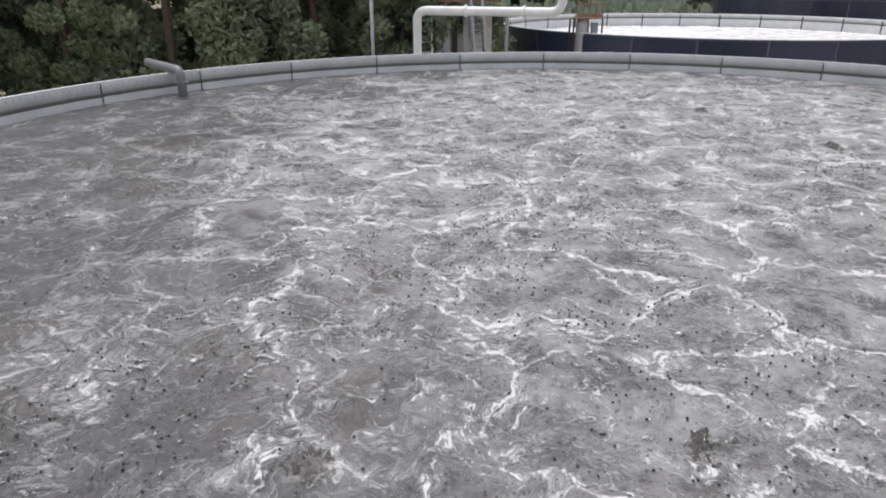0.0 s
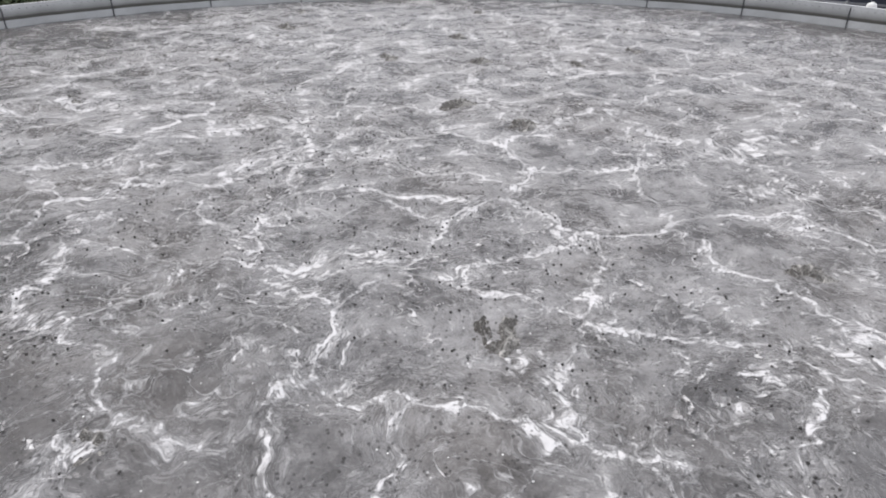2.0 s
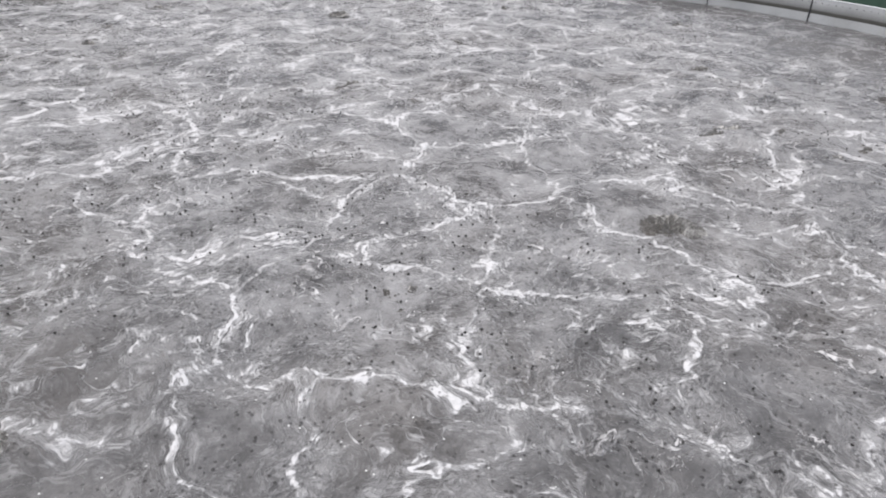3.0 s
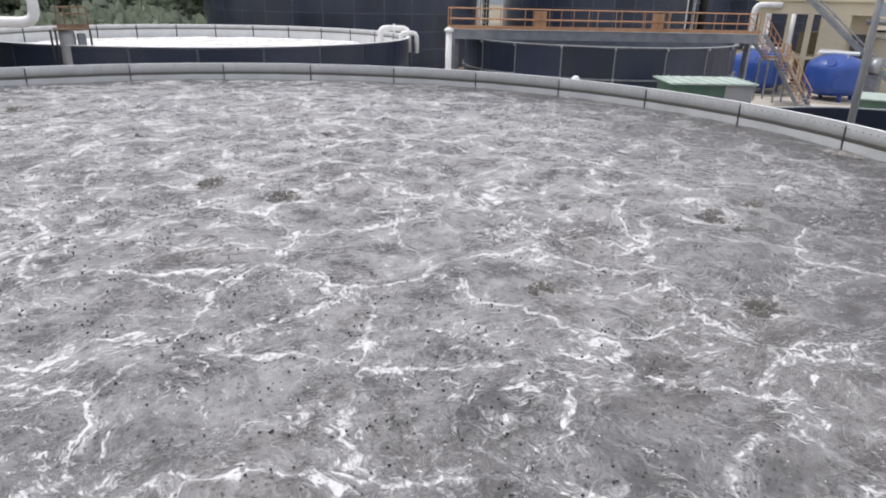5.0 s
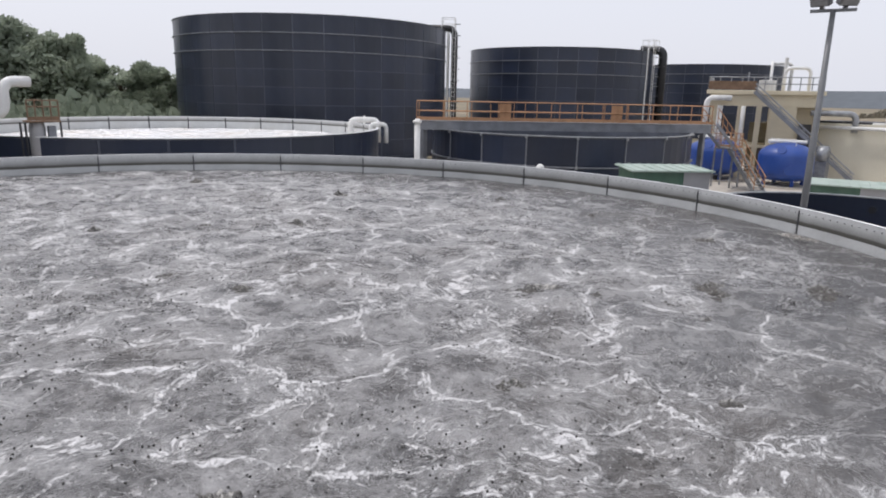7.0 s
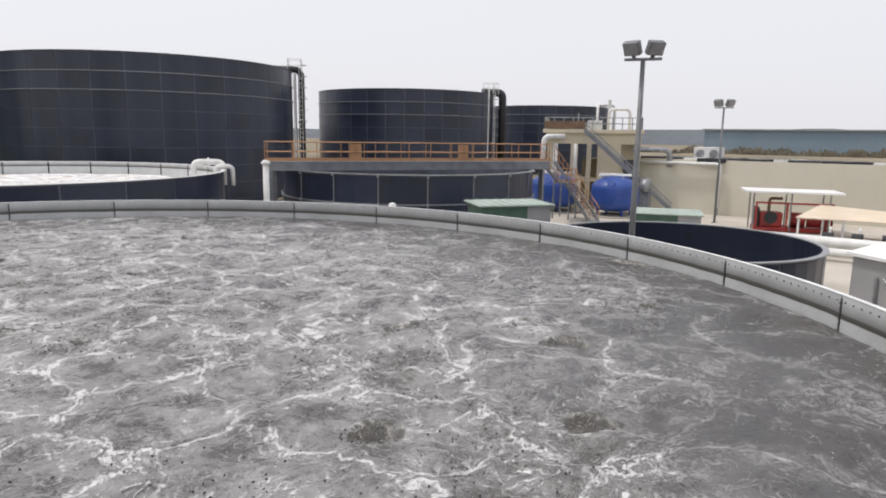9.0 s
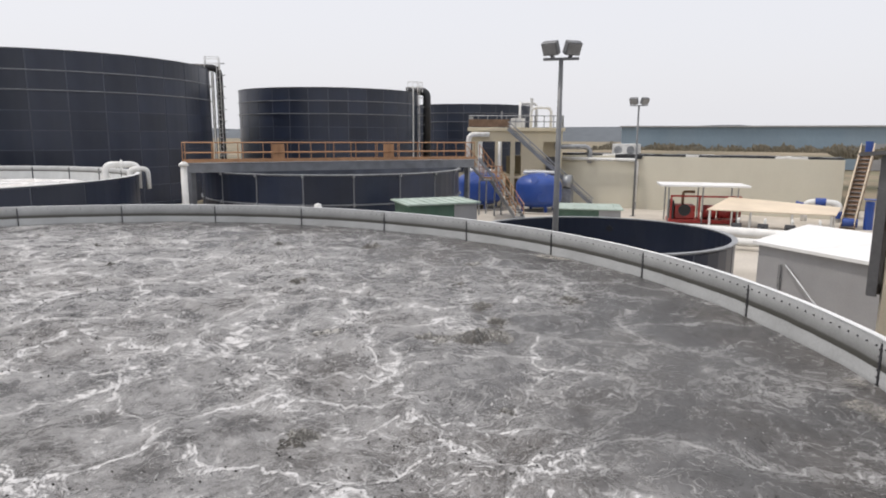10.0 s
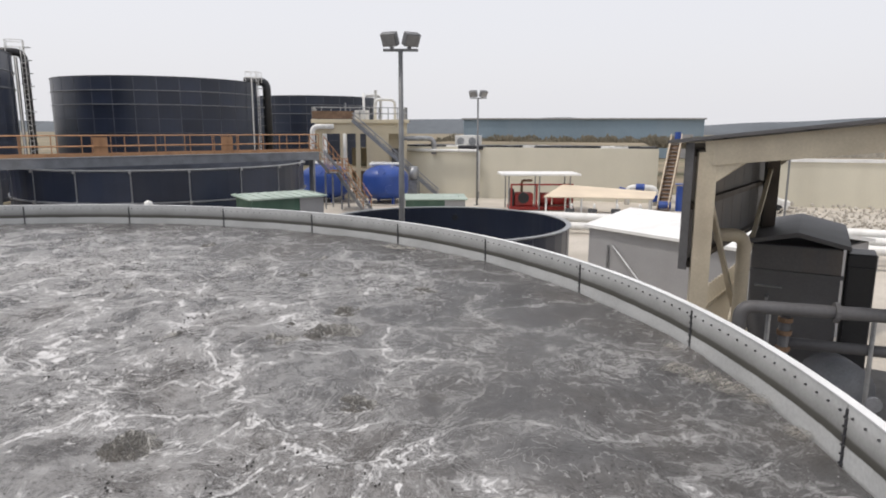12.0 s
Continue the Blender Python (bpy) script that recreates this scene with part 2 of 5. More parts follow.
def rim_material():
    """Pale coated steel with a scum band below the bolts and a run of stains."""
    m = mat("pale_coated_steel", (0.56, 0.57, 0.565), 0.42, 0, 0.16, 1.2, 30, 0.05)
    n, l = m.node_tree.nodes, m.node_tree.links
    b = n["Principled BSDF"]
    old = b.inputs["Base Color"].links[0].from_socket
    g = n.new("ShaderNodeNewGeometry")
    sep = n.new("ShaderNodeSeparateXYZ")
    l.new(g.outputs["Position"], sep.inputs[0])
    ns = n.new("ShaderNodeTexNoise")
    ns.inputs["Scale"].default_value, ns.inputs["Detail"].default_value = 2.2, 8
    l.new(g.outputs["Position"], ns.inputs["Vector"])
    sh = n.new("ShaderNodeMath")
    sh.operation = "MULTIPLY_ADD"
    sh.inputs[1].default_value = 0.03
    l.new(ns.outputs[0], sh.inputs[0])
    l.new(sep.outputs[2], sh.inputs[2])
    cr = n.new("ShaderNodeValToRGB")
    e = cr.color_ramp.elements
    # heights -0.5 .. 0 mapped to 0 .. 1
    e[0].position, e[0].color = 0.0, (0.0, 0, 0, 1)
    e[1].position, e[1].color = 0.90, (0.0, 0, 0, 1)
    for p, v in ((0.345, 0.05), (0.37, 0.97), (0.485, 0.93), (0.535, 0.62), (0.66, 0.40), (0.78, 0.20), (0.85, 0.05)):
        x = e.new(p)
        x.color = (v, v, v, 1)
    mr = n.new("ShaderNodeMapRange")
    mr.inputs[1].default_value, mr.inputs[2].default_value = -0.465, 0.035
    l.new(sh.outputs[0], mr.inputs[0])
    l.new(mr.outputs[0], cr.inputs[0])
    mx = n.new("ShaderNodeMix")
    mx.data_type = "RGBA"
    mx.inputs[7].default_value = (0.055, 0.052, 0.042, 1)
    l.new(cr.outputs[0], mx.inputs[0])
    l.new(old, mx.inputs[6])
    l.new(mx.outputs[2], b.inputs["Base Color"])
    return m


M_WATER = water_material("turbid_water", (0.072, 0.0705, 0.070), (0.63, 0.625, 0.62), dense=True)
M_WATER2 = water_material("foamy_water", (0.84, 0.84, 0.83), (0.93, 0.93, 0.92), foam_gain=1.6, cell=0.9, seed=7)
M_FILM = water_material("drifting_foam", (0.26, 0.25, 0.25), (0.63, 0.62, 0.61), alpha_film=True, cell=0.85, seed=4.0, thick=(0.28, 1.0))
M_PAD = water_material("gathered_foam", (0.52, 0.48, 0.41), (0.78, 0.76, 0.71), alpha_film=True, cell=2.2, seed=9.0, thick=(-0.12, 0.5))
M_BOIL = water_material("upwelling_water", (0.094, 0.090, 0.083), (0.60, 0.585, 0.55), cell=0.6, seed=11, foam_gain=1.7, dots=False)
M_RIM = rim_material()
M_RIMTOP = mat("white_rim_angle", (0.72, 0.73, 0.73), 0.45, 0, 0.08, 2, 40, 0.05)
M_SEAL = mat("black_sealant", (0.035, 0.035, 0.04), 0.6, 0, 0.2, 5, 60, 0.2)
M_BOLT = mat("dull_bolt_caps", (0.08, 0.08, 0.085), 0.45, 0.3, 0.2, 20, 90, 0)
M_NAVY = mat("navy_glass_coated_steel", (0.021, 0.028, 0.050), 0.32, 0, 0.18, 0.5, 14, 0.02, dirt=(0.06, 0.062, 0.07), dirt_amount=0.25, random_tone=0.22)
M_JOINT = mat("dusty_joint_sealant", (0.085, 0.095, 0.12), 0.7, 0, 0.3, 0.8, 25, 0.1)
M_STIFF = mat("grey_stiffener_steel", (0.20, 0.21, 0.23), 0.5, 0.2, 0.2, 1.5, 30, 0.1)
M_WHITE = mat("white_painted_steel", (0.72, 0.72, 0.70), 0.4, 0, 0.10, 1.5, 30, 0.05, dirt=(0.38, 0.35, 0.30), dirt_amount=0.35)
M_GALV = mat("galvanised_steel", (0.33, 0.34, 0.35), 0.45, 0.6, 0.2, 3, 50, 0.1)
M_POLE = mat("grey_pole_paint", (0.17, 0.175, 0.18), 0.5, 0.2, 0.15, 3, 40, 0.05)
M_ORANGE = mat("orange_rail_paint", (0.43, 0.235, 0.12), 0.55, 0, 0.2, 2, 30, 0.05, dirt=(0.25, 0.12, 0.06), dirt_amount=0.4)
M_RED = mat("red_machine_paint", (0.36, 0.035, 0.03), 0.45, 0, 0.25, 1.5, 30, 0.05, dirt=(0.08, 0.03, 0.03), dirt_amount=0.5)
M_BLUE = mat("blue_vessel_paint", (0.022, 0.065, 0.28), 0.4, 0, 0.12, 1.0, 30, 0.03, dirt=(0.12, 0.16, 0.32), dirt_amount=0.2)
M_CREAM = mat("cream_render", (0.62, 0.55, 0.40), 0.85, 0, 0.08, 0.35, 12, 0.15, dirt=(0.42, 0.36, 0.26), dirt_amount=0.35)
M_WALL = mat("pale_cream_wall", (0.60, 0.57, 0.47), 0.9, 0, 0.06, 0.25, 10, 0.12, dirt=(0.40, 0.37, 0.30), dirt_amount=0.35)
M_GREEN = mat("green_sheet_roof", (0.06, 0.12, 0.085), 0.5, 0, 0.15, 1.2, 20, 0.05, dirt=(0.15, 0.2, 0.16), dirt_amount=0.4)
M_GREENPALE = mat("faded_green_roof", (0.36, 0.43, 0.38), 0.55, 0, 0.12, 1.2, 20, 0.05, dirt=(0.2, 0.3, 0.24), dirt_amount=0.4)
M_GREYWALL = mat("grey_cladding", (0.32, 0.32, 0.325), 0.6, 0, 0.08, 0.8, 20, 0.05, dirt=(0.22, 0.21, 0.2), dirt_amount=0.3)
M_WHITEROOF = mat("white_sheet_roof", (0.78, 0.78, 0.77), 0.5, 0, 0.06, 1, 20, 0.05, dirt=(0.55, 0.53, 0.5), dirt_amount=0.4)
M_DARKCLAD = mat("dark_weathered_cladding", (0.10, 0.098, 0.10), 0.6, 0, 0.2, 0.8, 20, 0.1, dirt=(0.20, 0.15, 0.11), dirt_amount=0.5)
M_FRAME = mat("cream_steel_frame", (0.52, 0.46, 0.35), 0.5, 0, 0.12, 1.5, 30, 0.05, dirt=(0.28, 0.22, 0.16), dirt_amount=0.5)
# Grey paint with the shade under the canopy put into its colour.
M_SHADEGREY = mat("shade_darkened_grey", (0.11, 0.11, 0.115), 0.6, 0, 0.15, 1.0, 20, 0.05, dirt=(0.08, 0.075, 0.07), dirt_amount=0.5)
# Dark concrete that paints the shaded ground below the canopy.
M_SHADESLAB = mat("shade_dark_concrete", (0.11, 0.105, 0.10), 0.75, 0, 0.3, 0.6, 10, 0.2, dirt=(0.05, 0.048, 0.045), dirt_amount=0.7)
M_BROWNSTEEL = mat("dark_brown_steel", (0.085, 0.072, 0.06), 0.7, 0, 0.25, 2, 30, 0.2, dirt=(0.16, 0.11, 0.07), dirt_amount=0.4)
M_RUST = mat("rusty_brown_steel", (0.19, 0.12, 0.075), 0.8, 0, 0.3, 2, 30, 0.3)
M_TENT = mat("beige_sheet", (0.66, 0.56, 0.43), 0.8, 0, 0.08, 0.6, 15, 0.1, dirt=(0.5, 0.42, 0.32), dirt_amount=0.3)
M_SHEDBLUE = mat("blue_grey_far_shed", (0.20, 0.27, 0.33), 0.7, 0, 0.08, 0.1, 2, 0, dirt=(0.28, 0.33, 0.37), dirt_amount=0.4)
M_CONC = mat("pale_site_concrete", (0.50, 0.46, 0.40), 0.9, 0, 0.15, 0.25, 8, 0.2, dirt=(0.30, 0.27, 0.22), dirt_amount=0.5)
M_EARTH = mat("dry_earth", (0.23, 0.19, 0.13), 0.95, 0, 0.3, 0.08, 3, 0.3, dirt=(0.10, 0.12, 0.06), dirt_amount=0.7, bump_dist=0.05)
# Distance haze is put into the hills' blue-grey colour.
M_HILL = mat("hill_haze_colour", (0.12, 0.135, 0.15), 1.0, 0, 0.15, 0.01, 0.1, 0)
M_RUBBLE = mat("pale_rubble", (0.42, 0.39, 0.34), 0.95, 0, 0.3, 1.5, 20, 0.3)
M_BARK = mat("bark", (0.10, 0.075, 0.055), 0.9, 0, 0.3, 3, 30, 0.5)
# Leaf greens lifted: the haze over the near trees is in the colour.
M_LEAF = leaf_material("haze_lifted_leaves", (0.125, 0.155, 0.095), (0.36, 0.42, 0.26))
# Haze is put into this paler leaf colour for distant trees and scrub.
M_LEAFFAR = leaf_material("far_leaves_in_haze", (0.24, 0.28, 0.21), (0.44, 0.49, 0.37))
M_REED = leaf_material("dry_reeds", (0.17, 0.16, 0.12), (0.34, 0.29, 0.22))
M_LENS = mat("floodlight_glass", (0.25, 0.25, 0.25), 0.2, 0, 0.1, 5, 30, 0)
M_BLACK = mat("black_pipe_paint", (0.02, 0.021, 0.024), 0.45, 0, 0.2, 1.5, 20, 0.05)
M_CARRIER = mat("dark_plastic_carriers", (0.03, 0.028, 0.026), 0.5, 0, 0.3, 20, 60, 0)


# ---------------------------------------------------------------- building helpers
def finish(bm, name, material, smooth=False):
    me = bpy.data.meshes.new(name)
    bmesh.ops.recalc_face_normals(bm, faces=bm.faces)
    bm.to_mesh(me)
    bm.free()
    for m in (material if isinstance(material, (list, tuple)) else (material,)):
        me.materials.append(m)
    if smooth:
        for p in me.polygons:
            p.use_smooth = True
    return me


def thing(name, x, y, z, label, category, group="", kind="", rz=0.0):
    ob = new(name)
    ob.empty_display_size = 0.2
    ob.matrix_basis = pose(x, y, z, 0, 0, rz)
    return tagged(ob, label, category, group, kind)


def part(name, bm, material, parent, label="", m=None, smooth=False):
    ob = new(name, bm if isinstance(bm, bpy.types.Mesh) else finish(bm, name, material, smooth))
    ob.parent = parent
    if m is not None:
        ob.matrix_basis = m
    if label:
        tagged(ob, label)
    return ob


def box(x0, y0, z0, x1, y1, z1, bevel=0.0, bm=None):
    bm = bm or bmesh.new()
    r = bmesh.ops.create_cube(bm, size=1.0)
    bmesh.ops.scale(bm, vec=(x1 - x0, y1 - y0, z1 - z0), verts=r["verts"])
    bmesh.ops.translate(bm, vec=((x0 + x1) / 2, (y0 + y1) / 2, (z0 + z1) / 2), verts=r["verts"])
    if bevel:
        es = list({e for v in r["verts"] for e in v.link_edges})
        bmesh.ops.bevel(bm, geom=es, offset=bevel, segments=2, affect="EDGES", profile=0.5)
    return bm


def rounded(points, r, steps=5):
    """A path with its corners turned into arcs."""
    pts = [Vector(p) for p in points]
    out = [pts[0]]
    for a, b, c in zip(pts, pts[1:], pts[2:]):
        u, v = (a - b).normalized(), (c - b).normalized()
        k = min(r, (a - b).length * 0.49, (c - b).length * 0.49)
        p, q = b + u * k, b + v * k
        for i in range(steps + 1):
            t = i / steps
            out.append(p * (1 - t) ** 2 + b * 2 * t * (1 - t) + q * t * t)
    out.append(pts[-1])
    return out


def tube(points, r, sides=10, bend=0.0, bm=None):
    bm = bm or bmesh.new()
    pts = rounded(points, bend) if bend else [Vector(p) for p in points]
    rings, ref = [], None
    for i, p in enumerate(pts):
        d = (pts[min(i + 1, len(pts) - 1)] - pts[max(i - 1, 0)]).normalized()
        if ref is None:
            ref = d.orthogonal().normalized()
        ref = (ref - d * ref.dot(d)).normalized()
        s = d.cross(ref)
        rings.append([bm.verts.new(p + (ref * math.cos(2 * math.pi * k / sides) + s * math.sin(2 * math.pi * k / sides)) * r) for k in range(sides)])
    for a, b in zip(rings, rings[1:]):
        for k in range(sides):
            bm.faces.new((a[k], a[(k + 1) % sides], b[(k + 1) % sides], b[k]))
    bm.faces.new(rings[0][::-1])
    bm.faces.new(rings[-1])
    return bm


def lathe(profile, sides=32, bm=None):
    bm = bm or bmesh.new()
    rings = [[bm.verts.new((max(r, 0.002) * math.cos(2 * math.pi * k / sides), max(r, 0.002) * math.sin(2 * math.pi * k / sides), z)) for k in range(sides)] for r, z in profile]
    for a, b in zip(rings, rings[1:]):
        for k in range(sides):
            bm.faces.new((a[k], a[(k + 1) % sides], b[(k + 1) % sides], b[k]))
    bm.faces.new(rings[0][::-1])
    bm.faces.new(rings[-1])
    return bm


def ring(r0, r1, z0, z1, sides=96, bm=None):
    """A ring with a square section."""
    bm = bm or bmesh.new()
    prof = ((r0, z0), (r1, z0), (r1, z1), (r0, z1))
    rings = [[bm.verts.new((r * math.cos(2 * math.pi * k / sides), r * math.sin(2 * math.pi * k / sides), z)) for k in range(sides)] for r, z in prof]
    for i in range(4):
        a, b = rings[i], rings[(i + 1) % 4]
        for k in range(sides):
            bm.faces.new((a[k], a[(k + 1) % sides], b[(k + 1) % sides], b[k]))
    return bm


def curved_panel(r, thick, half, height, segs=4):
    """A bent sheet about the z axis, centred on the x axis, its foot at z = 0."""
    bm = bmesh.new()
    cols = []
    for i in range(segs + 1):
        a = -half + 2 * half * i / segs
        cols.append([bm.verts.new((q * math.cos(a), q * math.sin(a), z)) for q, z in ((r, 0), (r + thick, 0), (r + thick, height), (r, height))])
    for a, b in zip(cols, cols[1:]):
        for i in range(4):
            bm.faces.new((a[i], a[(i + 1) % 4], b[(i + 1) % 4], b[i]))
    bm.faces.new(cols[0])
    bm.faces.new(cols[-1][::-1])
    return bm


def beam_between(p, q, w, h, bm=None):
    """A straight bar of section w x h from p to q, its height upright."""
    bm = bm or bmesh.new()
    p, q = Vector(p), Vector(q)
    d = (q - p).normalized()
    s = d.cross(Vector((0, 0, 1)))
    s = s.normalized() if s.length > 1e-3 else Vector((1, 0, 0))
    u = s.cross(d)
    vs = [bm.verts.new(c + s * a * w / 2 + u * b * h / 2) for c in (p, q) for a, b in ((-1, -1), (1, -1), (1, 1), (-1, 1))]
    for f in ((0, 1, 2, 3), (7, 6, 5, 4), (0, 4, 5, 1), (1, 5, 6, 2), (2, 6, 7, 3), (3, 7, 4, 0)):
        bm.faces.new([vs[i] for i in f])
    return bm


def prism(poly, z0, z1, bm=None):
    """An upright prism over a plan outline."""
    bm = bm or bmesh.new()
    lo = [bm.verts.new((x, y, z0)) for x, y in poly]
    hi = [bm.verts.new((x, y, z1)) for x, y in poly]
    n = len(poly)
    for i in range(n):
        bm.faces.new((lo[i], lo[(i + 1) % n], hi[(i + 1) % n], hi[i]))
    bm.faces.new(lo[::-1])
    bm.faces.new(hi)
    return bm


# ---------------------------------------------------------------- value noise for relief
class Field:
    def __init__(self, seed, n=256):
        self.g = np.random.RandomState(seed).rand(n, n)
        self.n = n

    def at(self, x, y):
        xi, yi = np.floor(x).astype(int), np.floor(y).astype(int)
        fx, fy = x - xi, y - yi
        fx, fy = fx * fx * (3 - 2 * fx), fy * fy * (3 - 2 * fy)
        n, g = self.n, self.g
        a, b = g[xi % n, yi % n], g[(xi + 1) % n, yi % n]
        c, d = g[xi % n, (yi + 1) % n], g[(xi + 1) % n, (yi + 1) % n]
        return (a * (1 - fx) + b * fx) * (1 - fy) + (c * (1 - fx) + d * fx) * fy - 0.5


FIELD = Field(5)


def swell(x, y):
    """Height of the boiling surface above its mean level."""
    x, y = np.asarray(x, float), np.asarray(y, float)
    h = 0.10 * FIELD.at(x * 0.55 + 40, y * 0.55 + 40) + 0.07 * FIELD.at(x * 1.3 + 11, y * 1.3 + 70)
    h = h + 0.05 * FIELD.at(x * 3.1 + 90, y * 3.1 + 20) + 0.03 * FIELD.at(x * 7.3 + 5, y * 7.3 + 130)
    h = h - 0.09 * np.abs(FIELD.at(x * 1.1 + 160, y * 1.1 + 33)) - 0.05 * np.abs(FIELD.at(x * 2.7 + 61, y * 2.7 + 17)) + 0.03
    r = np.hypot(x, y)
    return h * np.clip((11.9 - r) / 1.5, 0.25, 1.0)


# ---------------------------------------------------------------- ground
gb = bmesh.new()
gb.verts.new((-1500, -1500, GROUND - 0.12)), gb.verts.new((3000, -1500, GROUND - 0.12)), gb.verts.new((3000, 2500, GROUND - 0.12)), gb.verts.new((-1500, 2500, GROUND - 0.12))
bmesh.ops.contextual_create(gb, geom=gb.verts[:])
tagged(new("ground", finish(gb, "ground", M_EARTH)), "dry brown earth with thin grass reaching the horizon", "ground", kind="structure")
tagged(new("pavement", finish(box(-16, -46, GROUND - 0.3, 62, 36, GROUND), "pavement", M_CONC)), "pale dusty concrete yard round the tanks", "pavement", kind="structure")


# ---------------------------------------------------------------- the aeration tank with its pale inside
def main_tank():
    t = thing("aeration_tank", 0, 0, GROUND, "round bolted steel tank, pale inside, brimming with churning water", "tank")
    dphi = 2 * math.pi / PANELS
    lift = -GROUND
    panel = finish(curved_panel(RIM_R, 0.012, dphi / 2 - 0.0004, 0.93, 8), "panel", M_RIM)
    seam = box(-0.008, -0.014, 0.0, 0.001, 0.014, 0.86)
    bolts_v = bmesh.new()
    for i in range(11):
        for s in (-0.016, 0.016):
            box(-0.016, s - 0.008, 0.03 + i * 0.075, -0.002, s + 0.008, 0.046 + i * 0.075, 0, bolts_v)
    seam_me, bv_me = finish(seam, "seam_strip", M_SEAL), finish(bolts_v, "bolt_column", M_BOLT)
    bolts_h = bmesh.new()
    for i in range(16):
        a = -dphi / 2 + dphi * (i + 0.5) / 16
        c, s = math.cos(a), math.sin(a)
        r = bmesh.ops.create_cone(bolts_h, cap_ends=True, segments=6, radius1=0.011, radius2=0.009, depth=0.017)
        bmesh.ops.rotate(bolts_h, verts=r["verts"], matrix=Matrix.Rotation(-math.pi / 2, 3, "Y"))
        bmesh.ops.translate(bolts_h, verts=r["verts"], vec=(RIM_R - 0.01, 0, 0))
        bmesh.ops.rotate(bolts_h, verts=r["verts"], matrix=Matrix.Rotation(a, 3, "Z"))
        bmesh.ops.translate(bolts_h, verts=r["verts"], vec=(0, 0, 0.845))
    bh_me = finish(bolts_h, "bolt_row", M_BOLT)
    for k in range(PANELS):
        a = radians(SEAM0) + (k + 0.5) * dphi
        p = part("panel", panel, None, t, "", Matrix.Translation((0, 0, lift - 0.905)) @ Matrix.Rotation(a, 4, "Z"))
        tagged(part("bolt_row", bh_me, None, p), kind="stuff")
        s = part("seam_strip", seam_me, None, p, "", Matrix.Rotation(dphi / 2, 4, "Z") @ Matrix.Translation((RIM_R, 0, 0.03)))
        s2 = tagged(part("bolt_column", bv_me, None, p, "", Matrix.Rotation(dphi / 2, 4, "Z") @ Matrix.Translation((RIM_R, 0, 0.03))), kind="stuff")
    part("rim_angle", ring(RIM_R - 0.006, RIM_R + 0.075, lift + 0.026, lift + 0.036, 168), M_RIMTOP, t, "white top flange of the rim")
    part("outer_wall", ring(RIM_R + 0.014, RIM_R + 0.03, 0, lift + 0.024, 112), M_NAVY, t, "dark navy outside of the tank")
    part("stiffener", ring(RIM_R + 0.032, RIM_R + 0.13, lift - 0.3, lift - 0.28, 112), M_STIFF, t)


main_tank()


def water_disc(r, step, name, material, label, cx, cy, z, height, flat=False):
    n = int(r / step)
    g = np.arange(-n, n + 1) * step
    xx, yy = np.meshgrid(g, g, indexing="ij")
    # square to disc, so that the edge is round
    u, v = xx / (n * step), yy / (n * step)
    X, Y = r * u * np.sqrt(1 - v * v / 2), r * v * np.sqrt(1 - u * u / 2)
    Z = height(X, Y)
    verts = np.stack([X.ravel(), Y.ravel(), Z.ravel()], 1)
    m = 2 * n + 1
    i = (np.arange(m - 1)[:, None] * m + np.arange(m - 1)[None, :]).ravel()
    faces = np.stack([i, i + m, i + m + 1, i + 1], 1)
    me = bpy.data.meshes.new(name)
    me.from_pydata(verts.tolist(), [], faces.tolist())
    me.materials.append(material)
    me.polygons.foreach_set("use_smooth", np.ones(len(faces), dtype=bool))
    ob = new(name, me)
    ob.matrix_basis = pose(cx, cy, z)
    return tagged(ob, label, "water", kind="structure")


water = water_disc(RIM_R - 0.035, 0.062, "water", M_WATER, "grey turbid water boiling with air, veined with white foam", 0, 0, WATER, swell)

RAFTS, BOILS = [], []


def foam_raft(x, y, rad, i):
    """A thin torn sheet of foam that follows the swell where it floats."""
    n = 22
    g = np.linspace(-1, 1, n)
    u, v = np.meshgrid(g, g, indexing="ij")
    X, Y = rad * u * np.sqrt(1 - v * v / 2), rad * v * np.sqrt(1 - u * u / 2)
    wob = 1 + 0.3 * FIELD.at(np.arctan2(Y, X) * 1.3 + i * 7.0, np.full_like(X, i * 3.3))
    X, Y = X * wob, Y * wob
    Z = swell(X + x, Y + y) + 0.010 + 0.0012 * (i % 7)
    me = bpy.data.meshes.new("foam_raft")
    k = (np.arange(n - 1)[:, None] * n + np.arange(n - 1)[None, :]).ravel()
    me.from_pydata(np.stack([X.ravel(), Y.ravel(), Z.ravel()], 1).tolist(), [], np.stack([k, k + n, k + n + 1, k + 1], 1).tolist())
    me.materials.append(M_FILM)
    me.polygons.foreach_set("use_smooth", np.ones(len(k), dtype=bool))
    ob = tagged(new("foam_raft", me), "thin torn raft of white foam drifting on the grey water", "foam", "foam rafts on the churning water")
    # loose carriers that ride with the foam
    rnd = random.Random(i)
    cb = bmesh.new()
    for _ in range(120):
        a, q = rnd.uniform(0, 6.283), rad * 0.9 * math.sqrt(rnd.random())
        px, py = q * math.cos(a), q * math.sin(a)
        r = bmesh.ops.create_cone(cb, cap_ends=True, segments=6, radius1=0.0095, radius2=0.0095, depth=0.011)
        bmesh.ops.rotate(cb, verts=r["verts"], matrix=Euler((rnd.uniform(0, 3), rnd.uniform(0, 3), 0)).to_matrix())
        bmesh.ops.translate(cb, verts=r["verts"], vec=(px, py, float(swell(px + x, py + y)) + 0.012))
    c = part("floating_media", cb, M_CARRIER, ob, "small dark plastic carriers afloat")
    tagged(c, kind="stuff")
    ob.matrix_basis = pose(x, y, WATER)
    RAFTS.append((ob, x, y, i))


